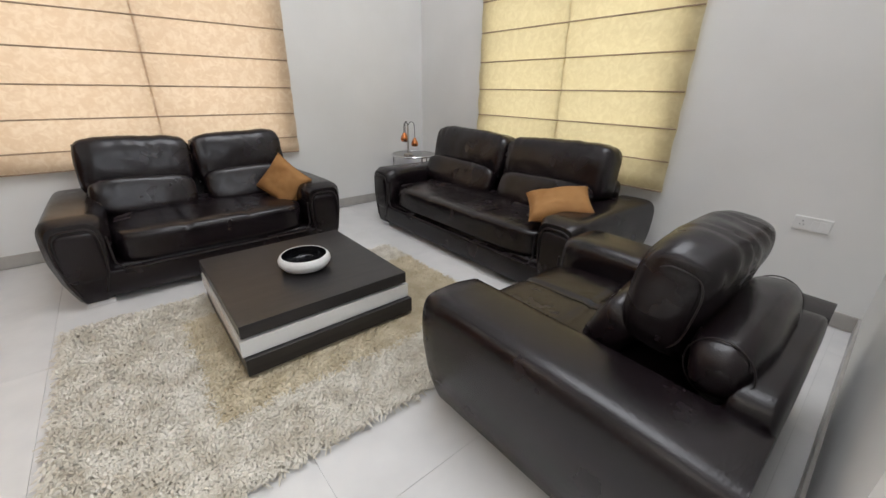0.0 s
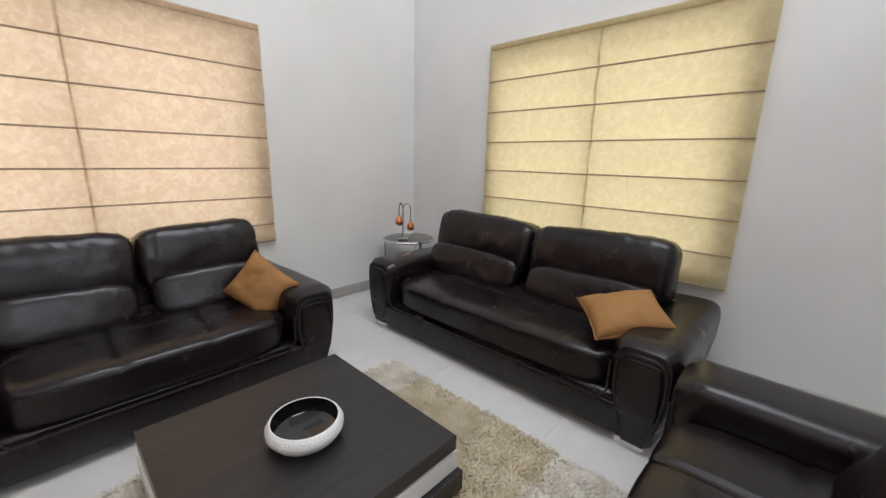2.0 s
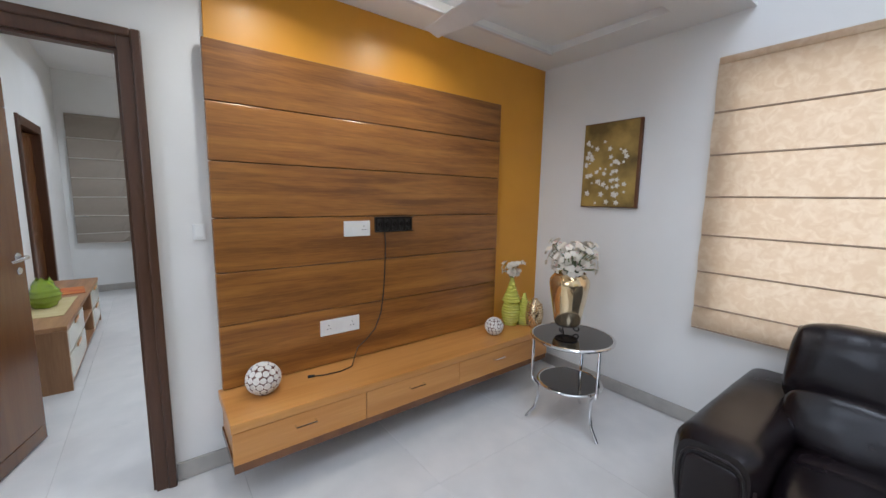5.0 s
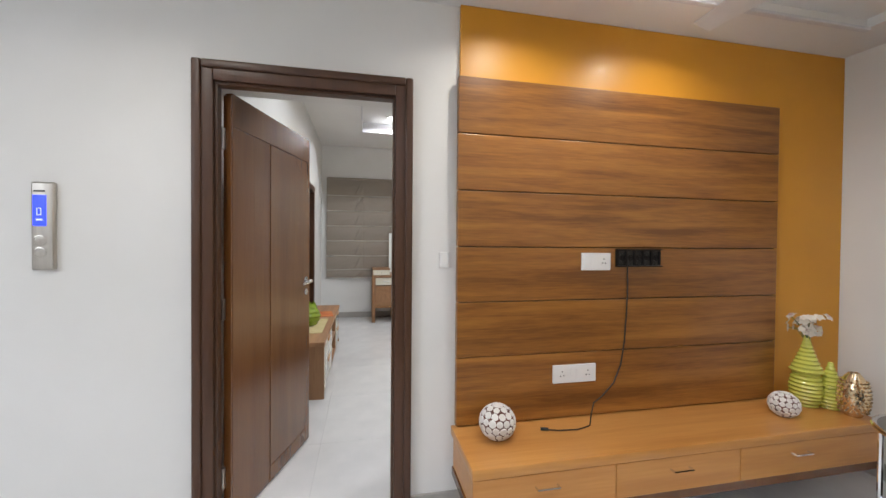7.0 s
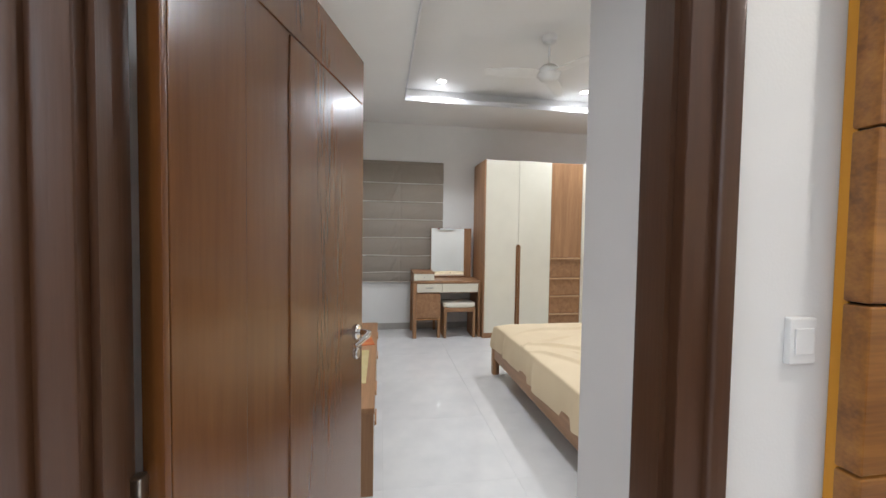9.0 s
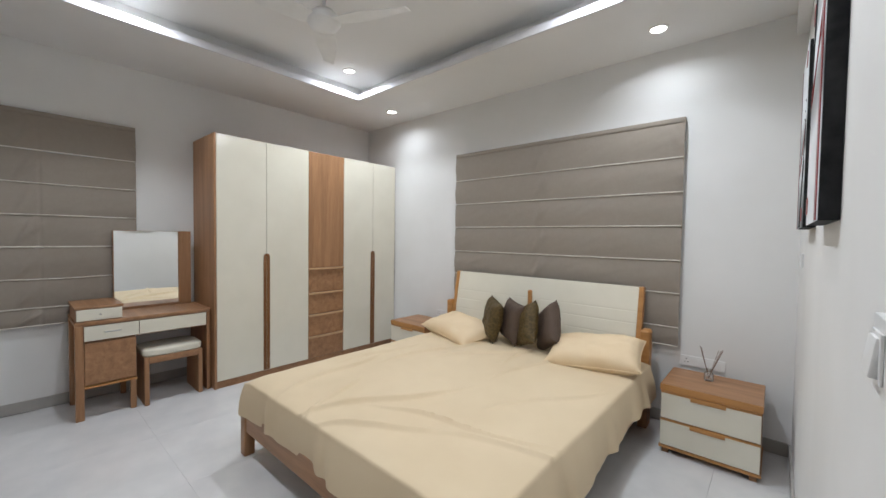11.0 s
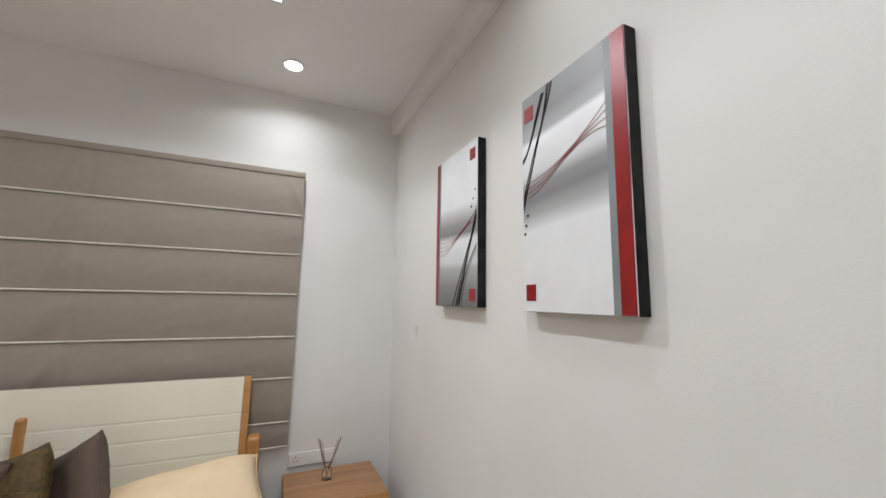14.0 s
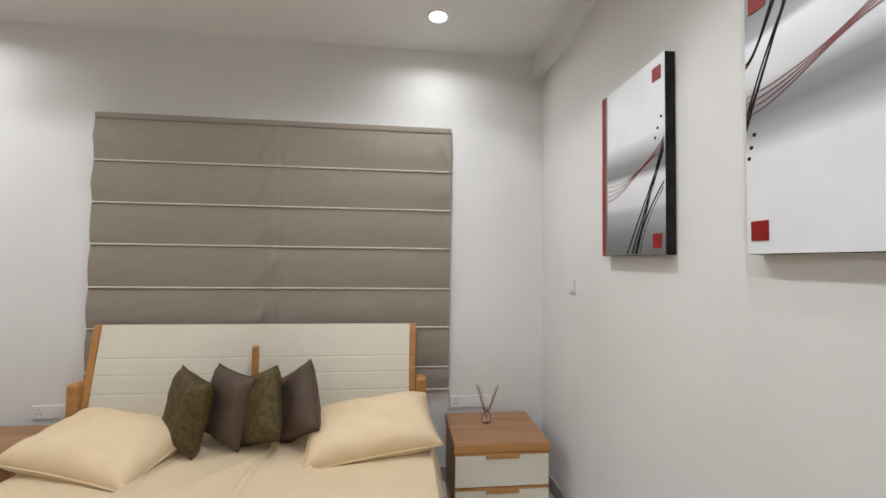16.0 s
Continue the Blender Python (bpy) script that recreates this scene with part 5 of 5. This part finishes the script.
# mattress with a loose sheet
def sheet_mesh():
    bm = bmesh.new()
    nx, ny = 210, 245
    x0, x1, y0, y1, top = BX0 + 0.035, BX1 + 0.01, BY0 + 0.02, 5.80, 0.535
    g = {}
    drop = 18
    for i in range(-drop, nx + drop + 1):
        for j in range(-drop, ny + 1):
            u = min(max(i, 0), nx) / nx
            v = min(max(j, 0), ny) / ny
            over = max(0, -i, i - nx, -j) / drop
            x, y = x0 + (x1 - x0) * u, y0 + (y1 - y0) * v
            p = Vector((x, y, 0))
            z = top - 0.015 * math.exp(-min(u, 1 - u) / 0.02) - 0.02 * math.exp(-v / 0.02)
            z += 0.006 * noise.noise(p * 2.2) + 0.004 * noise.noise(Vector((x * 7 + y * 3, y * 5 - x * 4, 2)))
            for (cx, cy, a, ln, wd_, h) in ((-4.45, 3.9, 62, 0.5, 0.018, 0.016), (-3.95, 3.95, 15, 0.45, 0.016, 0.013), (-4.9, 4.9, 75, 0.5, 0.02, 0.012), (-4.55, 5.1, 55, 0.4, 0.018, 0.012), (-4.1, 5.05, 80, 0.35, 0.02, 0.011), (-5.1, 4.0, 100, 0.4, 0.022, 0.014), (-3.7, 4.6, 60, 0.4, 0.02, 0.010), (-4.3, 5.3, 95, 0.3, 0.016, 0.012), (-4.25, 3.65, 40, 0.28, 0.02, 0.014), (-4.75, 3.75, 120, 0.3, 0.016, 0.010), (-3.65, 3.95, 25, 0.3, 0.018, 0.012), (-5.2, 4.5, 85, 0.35, 0.018, 0.010)):
                ca, sa = math.cos(radians(a)), math.sin(radians(a))
                s = (x - cx) * ca + (y - cy) * sa
                q = -(x - cx) * sa + (y - cy) * ca + 0.03 * math.sin(s * 7)
                z += 2.0 * h * math.exp(-(q / (0.85 * wd_)) ** 2) * math.exp(-(s / ln) ** 4)
            if over > 0:
                sw = noise.noise(Vector((x * 4.2, y * 4.2, 7)))
                fall = 0.235 + 0.035 * noise.noise(Vector((x * 1.1, y * 1.1, 1)))
                z = top - 0.02 - fall * over
                out = 0.024 * math.sin(min(1, over * 1.3) * 1.57) + 0.030 * sw * over + 0.012 * over * math.sin((x + y) * 15 + 6 * sw)
                if i < 0:
                    x -= out
                elif i > nx:
                    x += out + 0.03 * over
                if j < 0:
                    y -= out
            g[i, j] = bm.verts.new((x, y, z))
    for i in range(-drop, nx + drop):
        for j in range(-drop, ny):
            bm.faces.new((g[i, j], g[i + 1, j], g[i + 1, j + 1], g[i, j + 1]))
    return bm


mt = solo("mattress", boxes((BX0 + 0.055, BX1 - 0.02, BY0 + 0.045, 5.785, 0.281, 0.505), bev=0.04, seg=3), SHEET, "thick mattress under the cream sheet on the bed", "mattress")
solo("bed_sheet", sheet_mesh(), SHEET, "cream cotton sheet with creases spread over the mattress", "bed sheet", smooth=80)

scatter("pillow", "plump cream bed pillow lying by the headboard", pose(-5.10, 5.42, 0.605, -80, 5, -14), 0.74, 0.46, 0.19, PILLOW, 2.0, 0.010, 0.06)
scatter("pillow", "plump cream bed pillow lying by the headboard", pose(-3.76, 5.48, 0.625, -72, -5, 8), 0.72, 0.44, 0.20, PILLOW, 8.0, 0.010, 0.06)
for x, y, rz, mtl, lab, sd in ((-4.75, 5.50, -40, OLIVE, "olive textured cushion standing on the bed", 1), (-4.56, 5.55, -36, TAUPE, "taupe cushion standing on the bed", 2), (-4.38, 5.50, -40, OLIVE, "olive textured cushion standing on the bed", 3), (-4.19, 5.55, -44, TAUPE, "taupe cushion standing on the bed", 4)):
    scatter("cushion", lab, pose(x, y, 0.745, -14, 0, 0) @ pose(0, 0, 0, 0, 0, rz) @ pose(0, 0, 0, 0, (14, 12, -12, -20)[sd - 1], 0), 0.37, 0.38, 0.14, mtl, sd * 4.0, 0.006, 0.06)


def nightstand(label, x0):
    n = thing("nightstand", label, "nightstand", pose(x0, 5.50, 0), group="nightstands beside the bed")
    w, d = 0.575, 0.47
    part("top", boxes((0, w, 0, d, 0.45, 0.50), bev=0.004), OAK, n)
    part("front_edge", boxes((0, w, -0.006, -0.0005, 0.452, 0.498), bev=0.001), HONEY, n)
    part("body", boxes((0.006, w - 0.006, 0.012, d - 0.01, 0.055, 0.449)), OAK_V, n)
    part("plinth", boxes((0.0, w, -0.004, d - 0.01, 0.035, 0.054), bev=0.002), HONEY, n)
    for x in (0.02, w - 0.06):
        for y in (0.01, d - 0.06):
            part("foot", boxes((x, x + 0.04, y, y + 0.04, 0.0, 0.034), bev=0.002), OAK_V, n)
    for z0, z1 in ((0.255, 0.435), (0.06, 0.235)):
        dr = part("drawer", boxes((0.008, w - 0.008, -0.004, 0.0115, z0, z1), bev=0.002), CREAM, n, "cream drawer front")
        part("drawer_rail", boxes((0.006, w - 0.006, -0.005, 0.011, z1 + 0.001, z1 + 0.013), bev=0.001), HONEY, dr, "honey wood rail")
        part("grip", boxes((w / 2 - 0.10, w / 2 + 0.10, -0.014, -0.0045, z1 - 0.018, z1 + 0.012), bev=0.004), HONEY, dr, "carved honey wood grip")
    return n


nightstand("oak nightstand with two cream drawers under a reed diffuser", -3.285)
nightstand("oak nightstand with two cream drawers beside the wardrobe", -6.245)

rd = thing("reed_diffuser", "small clear glass reed diffuser on the nightstand", "diffuser", pose(-3.03, 5.80, 0.50))
part("bottle", lathe([(0, 0), (0.028, 0), (0.030, 0.004), (0.030, 0.055), (0.014, 0.068), (0.012, 0.09), (0.009, 0.09), (0.009, 0.066), (0.024, 0.052), (0.024, 0.006), (0, 0.006)], 20), GLASS, rd)
rnd = random.Random(3)
for k in range(8):
    a = (-0.20 if k < 4 else 0.27) + rnd.uniform(-0.07, 0.07)
    b = rnd.uniform(-0.2, 0.2)
    part("reed", tube([(0, 0, 0.02), (a * 0.24, b * 0.24, 0.24)], 0.0018, 5), REED, rd)


def wall_sockets(label, x0, x1, z0, z1, hole):
    p = thing("socket_plate", label, "socket plate")
    part("plate", boxes((x0, x1, 6.018, 6.0295, z0, z1), bev=0.003), WHITE_PLASTIC, p)
    for k in range(3):
        xx = x0 + (x1 - x0) * (0.40 + 0.19 * k)
        part("rocker", boxes((xx, xx + 0.045, 6.015, 6.0179, z0 + 0.018, z1 - 0.018), bev=0.001), WHITE_PLASTIC, p)
    bm = bmesh.new()
    xc, zc = x0 + (x1 - x0) * 0.15, (z0 + z1) / 2
    for dx, dz in ((0, 0.016), (-0.011, -0.008), (0.011, -0.008)):
        tube([(xc + dx, 6.018, zc + dz), (xc + dx, 6.0165, zc + dz)], 0.004, 8, bm=bm)
    part("socket_holes", bm, BLACK, p)


wall_sockets("white socket and switch plate above the nightstand", -3.25, -2.95, 0.515, 0.60, 0)
wall_sockets("white socket and switch plate above the nightstand", -5.96, -5.68, 0.515, 0.60, 0)

# ---- pictures on the bedroom wall ----


def band_canvas(name, stops, slope):
    """White and grey painted bands that fade into each other, leaning with the slope."""
    m = bpy.data.materials.new(name)
    m.use_nodes = True
    nt = m.node_tree
    b = nt.nodes["Principled BSDF"]
    b.inputs["Roughness"].default_value = 0.4
    tc = nt.nodes.new("ShaderNodeTexCoord")
    sx = nt.nodes.new("ShaderNodeSeparateXYZ")
    nt.links.new(tc.outputs["Generated"], sx.inputs[0])
    mul = nt.nodes.new("ShaderNodeMath")
    mul.operation = 'MULTIPLY_ADD'
    mul.inputs[1].default_value = slope
    nt.links.new(sx.outputs["Y"], mul.inputs[0])
    nt.links.new(sx.outputs["Z"], mul.inputs[2])
    r = nt.nodes.new("ShaderNodeValToRGB")
    el = r.color_ramp.elements
    for k, (pos, v) in enumerate(stops):
        e = el[k] if k < 2 else el.new(pos)
        e.position = pos
        e.color = (v, v * 1.03, v * 1.06, 1)
    nt.links.new(mul.outputs[0], r.inputs[0])
    n = nt.nodes.new("ShaderNodeTexNoise")
    n.inputs["Scale"].default_value = 7
    nt.links.new(tc.outputs["Object"], n.inputs["Vector"])
    mr = nt.nodes.new("ShaderNodeMapRange")
    mr.inputs[3].default_value, mr.inputs[4].default_value = 0.9, 1.1
    nt.links.new(n.outputs["Fac"], mr.inputs[0])
    hs = nt.nodes.new("ShaderNodeHueSaturation")
    nt.links.new(mr.outputs[0], hs.inputs["Value"])
    nt.links.new(r.outputs[0], hs.inputs["Color"])
    nt.links.new(hs.outputs[0], b.inputs["Base Color"])
    return m


BANDS_BIG = band_canvas("grey_bands_large", [(0.0, 0.80), (0.38, 0.80), (0.45, 0.40), (0.52, 0.22), (0.58, 0.28), (0.64, 0.66), (0.79, 0.80), (0.815, 0.38), (0.90, 0.25), (1.0, 0.30)], 0.03)
BANDS_SMALL = band_canvas("grey_bands_small", [(0.0, 0.15), (0.10, 0.22), (0.22, 0.42), (0.26, 0.68), (0.40, 0.80), (0.44, 0.22), (0.50, 0.28), (0.58, 0.60), (0.62, 0.80), (1.0, 0.80)], -0.03)
FX = -2.605


def picture(label, y0, y1, z0, z1, bands, bar, squares, dots, grey_bar):
    p = thing("painting", label, "painting")
    part("canvas", boxes((FX + 0.002, -2.561, y0, y1, z0, z1), bev=0.002), PAINT_BLACK, p, "black canvas edge")
    part("painted_ground", boxes((FX - 0.0015, FX + 0.0015, y0 + 0.001, y1 - 0.001, z0 + 0.001, z1 - 0.001)), bands, p)
    part("red_bar", boxes((FX - 0.0035, FX - 0.0017, bar[0], bar[1], z0 + 0.002, z1 - 0.002)), RED, p)
    part("grey_bar", boxes((FX - 0.003, FX - 0.0017, grey_bar[0], grey_bar[1], z0 + 0.002, z1 - 0.002)), PAINT_GREY, p)
    for yc, zc in squares:
        part("red_square", boxes((FX - 0.004, FX - 0.0017, yc - 0.026, yc + 0.026, zc - 0.028, zc + 0.028), bev=0.001), RED, p)
    for yc, zc in dots:
        part("black_dot", lathe([(0, 0.002), (0.005, 0.0015), (0.006, 0)], 10), PAINT_BLACK, p, m=pose(FX - 0.0017, yc, zc, 0, -90, 0))
    return p


def stroke(parent, name, ctrl, material, r=0.0011):
    """A thin painted line through control points (y, z), swept smoothly."""
    pts = []
    for i in range(19):
        t = i / 18
        a = [Vector(c) for c in ctrl]
        while len(a) > 1:
            a = [p.lerp(q, t) for p, q in zip(a, a[1:])]
        pts.append((FX - 0.0022, a[0].x, a[0].y))
    part(name, tube(pts, r, 5), material, parent)


# large one: y runs from the near edge 3.80 to the far edge 4.26
P = picture("abstract white and grey canvas with a red bar and black strokes", 3.80, 4.262, 1.595, 2.386, BANDS_BIG, (3.802, 3.848), ((4.222, 2.315), (4.222, 1.66)), ((4.235, 1.935), (4.245, 1.90), (4.252, 1.87)), (3.8485, 3.872))
rnd = random.Random(21)
for k in range(9):
    d = rnd.uniform(-0.018, 0.018)
    e = rnd.uniform(-0.03, 0.03)
    stroke(P, "black_stroke", [(4.11 + d, 2.38), (4.12 + d * 0.5, 2.30), (4.175, 2.20 + e), (4.20 - d, 2.13), (4.258, 1.98 + e)], PAINT_BLACK)
for k in range(4):
    d = rnd.uniform(-0.02, 0.02)
    stroke(P, "black_stroke", [(4.13 + d, 2.36), (4.17 + d, 2.28), (4.22, 2.16), (4.26, 2.13 + d)], PAINT_BLACK)
for k in range(4):
    d = k * 0.022 - 0.03
    stroke(P, "red_stroke", [(3.85, 2.16 + d * 1.4), (4.0, 2.13 - d), (4.13, 2.02 + d), (4.258, 2.02 + d * 0.8)], RED)
P.location.y = 0.018
# smaller one, nearer the corner
P = picture("abstract grey canvas with a red edge and black strokes", 4.585, 5.042, 1.60, 2.388, BANDS_SMALL, (5.008, 5.04), ((4.63, 2.32), (4.63, 1.655)), ((4.605, 2.14), (4.625, 2.10), (4.64, 2.065)), (4.995, 5.007))
for k in range(9):
    d = rnd.uniform(-0.02, 0.02)
    e = rnd.uniform(-0.03, 0.03)
    stroke(P, "black_stroke", [(4.59, 2.03 + e), (4.63, 1.95 + e), (4.69 + d, 1.82), (4.74 + d, 1.74), (4.80 + 2 * d, 1.605)], PAINT_BLACK)
for k in range(4):
    d = rnd.uniform(-0.015, 0.015)
    stroke(P, "black_stroke", [(4.59, 1.87 + d), (4.66 + d, 1.80), (4.72 + d, 1.72), (4.75 + d, 1.605)], PAINT_BLACK)
for k in range(4):
    d = k * 0.02 - 0.03
    stroke(P, "red_stroke", [(4.59, 2.02 + d), (4.72, 1.98 - d), (4.85, 1.88 + d), (5.005, 1.90 + d * 1.2)], RED)

P.location.y = 0.04

# ---- low cabinet by the door ----
cb = thing("low_cabinet", "low oak cabinet with cream drawers along the bedroom wall", "cabinet")
CX0, CX1, CY0, CY1, CZ = -5.74, -3.70, 1.86, 2.25, 0.50
part("top", boxes((CX0, CX1, CY0, CY1, CZ - 0.035, CZ), bev=0.003), OAK, cb)
part("end_panel", boxes((CX0 + 0.005, CX0 + 0.03, CY0, CY1 - 0.005, 0.0, CZ - 0.036)), OAK_V, cb)
part("end_panel", boxes((CX1 - 0.03, CX1 - 0.005, CY0, CY1 - 0.005, 0.0, CZ - 0.036)), OAK_V, cb)
part("bottom", boxes((CX0 + 0.031, CX1 - 0.031, CY0, CY1 - 0.01, 0.04, 0.07)), OAK, cb)
part("back_panel", boxes((CX0 + 0.031, CX1 - 0.031, CY0, CY0 + 0.012, 0.07, CZ - 0.036)), OAK, cb)
part("divider", boxes((-5.13, -5.11, CY0 + 0.013, CY1 - 0.01, 0.07, CZ - 0.036)), OAK_V, cb)
part("divider", boxes((-4.53, -4.51, CY0 + 0.013, CY1 - 0.01, 0.07, CZ - 0.036)), OAK_V, cb)
part("middle_shelf", boxes((-5.11, -4.53, CY0 + 0.013, CY1 - 0.012, 0.26, 0.28)), OAK, cb)
for x0, x1 in ((CX0 + 0.032, -5.132), (-4.508, CX1 - 0.032)):
    for z0, z1 in ((0.275, 0.45), (0.075, 0.255)):
        dr = part("drawer", boxes((x0, x1, CY1 - 0.02, CY1 - 0.002, z0, z1), bev=0.002), CREAM, cb, "cream drawer front")
        part("grip", boxes(((x0 + x1) / 2 - 0.09, (x0 + x1) / 2 + 0.09, CY1 - 0.0015, CY1 + 0.008, z1 - 0.02, z1 + 0.008), bev=0.003), HONEY, dr, "honey wood grip")

runner = solo("table_runner", boxes((-4.75, -4.05, 1.93, 2.19, CZ + 0.001, CZ + 0.004)), STRAW, "straw-coloured woven runner on the low cabinet", "table runner")
solo("place_mat", boxes((-0.17, 0.17, -0.12, 0.12, 0.0, 0.004), bev=0.001), ORANGE, "red and orange patterned mat on the low cabinet", "place mat", m=pose(-5.05, 2.09, CZ + 0.001, 0, 0, 8))
gr = thing("green_vase", "shiny lobed green ceramic vase on the low cabinet", "vase", pose(-4.42, 2.03, CZ + 0.004))
bm = bmesh.new()
nu, nv = 40, 18
rings = []
for j in range(nv + 1):
    t = j / nv
    z = 0.23 * t
    rr = 0.05 + 0.06 * math.sin(math.pi * min(1.0, t * 0.92 + 0.05)) - 0.012 * t
    ring = []
    for i in range(nu):
        a = 2 * math.pi * i / nu
        lob = 0.007 * math.sin(4 * a + 5 * t) + 0.005 * math.sin(math.pi * 10 * t)
        tip = 0.03 * max(0, math.cos(3 * a)) * max(0, t - 0.8) / 0.2
        ring.append(bm.verts.new(((rr + lob) * math.cos(a), (rr + lob) * math.sin(a), z + tip)))
    rings.append(ring)
for a, b in zip(rings, rings[1:]):
    for i in range(nu):
        bm.faces.new((a[i], a[(i + 1) % nu], b[(i + 1) % nu], b[i]))
bm.faces.new(rings[0][::-1])
part("body", bm, GREEN, gr)
# flat black disc stands in for the shade inside the open mouth
part("mouth_shade_disc", lathe([(0.0, 0.20), (0.045, 0.205)], 24), BLACK, gr)

# ---- ceiling fan and downlights ----
def ceiling_fan(label, m, turn):
    fan = thing("ceiling_fan", label, "ceiling fan", m)
    part("canopy", lathe([(0, 3.30), (0.07, 3.30), (0.06, 3.25), (0.02, 3.22), (0, 3.22)], 24), WHITE_PLASTIC, fan)
    part("rod", tube([(0, 0, 3.23), (0, 0, 3.02)], 0.012), WHITE_PLASTIC, fan)
    part("motor", lathe([(0, 3.04), (0.06, 3.03), (0.105, 2.99), (0.11, 2.95), (0.08, 2.91), (0.03, 2.895), (0, 2.89)], 28), WHITE_PLASTIC, fan)
    for k in range(3):
        bm = bmesh.new()
        top, bot = [], []
        for i in range(9):
            t = i / 8
            x = 0.10 + 0.50 * t
            w = 0.045 + 0.03 * math.sin(math.pi * min(1, t + 0.15))
            for lst, dz in ((top, 0.003), (bot, -0.003)):
                lst.append((bm.verts.new((x, -w, 2.955 - 0.012 + dz)), bm.verts.new((x, w, 2.955 + 0.012 + dz))))
        for i in range(8):
            bm.faces.new((top[i][0], top[i + 1][0], top[i + 1][1], top[i][1]))
            bm.faces.new((bot[i][0], bot[i][1], bot[i + 1][1], bot[i + 1][0]))
            for s in (0, 1):
                bm.faces.new((top[i][s], bot[i][s], bot[i + 1][s], top[i + 1][s]))
        for i in (0, 8):
            bm.faces.new((top[i][0], top[i][1], bot[i][1], bot[i][0]))
        part("blade", bm, WHITE_PLASTIC, fan, m=pose(0, 0, 0, 0, 0, 120 * k + turn))


ceiling_fan("white ceiling fan with three blades, at rest", pose(-5.0, 3.80, 0), 25)
ceiling_fan("white ceiling fan under the dropped hall ceiling", pose(-1.17, 4.12, -0.57), 61)

# the last living room fitting only goes with the added fill lamp
for p in DOWNLIGHTS + LIVING_DOWNLIGHTS:
    zc = p[2] + (0.02 if p[2] > 3.2 else 0.05 if p[2] < 2.6 else 0.0)
    d = thing("downlight", "round recessed ceiling downlight, switched on", "downlight", pose(p[0], p[1], zc), group="ceiling downlights")
    part("trim_ring", lathe([(0.052, -0.003), (0.056, -0.010), (0.068, -0.008), (0.072, -0.0005)], 32), WHITE_PLASTIC, d)
    g = part("diffuser", lathe([(0, -0.004), (0.052, -0.004)], 32), LAMP_GLOW, d, "glowing diffuser")

# ---- floor tiles ----
floor = tagged(new("floor", mesh_of("floor", boxes((-7.62, 3.19, -1.7, 6.23, -0.12, -0.0035)), GROUT)), "glossy pale grey vitrified floor tiles", "floor", kind="structure")
T = 0.80
tile_mesh = mesh_of("tile", boxes((0.0005, T - 0.0005, 0.0005, T - 0.0005, -0.004, 0.0), bev=0.0004, seg=1), TILE)
for i in range(14):
    for j in range(10):
        ob = new("tile", tile_mesh)
        ob.parent = floor
        ob.location = (-7.75 + T * i, -1.7 + T * j, 0)
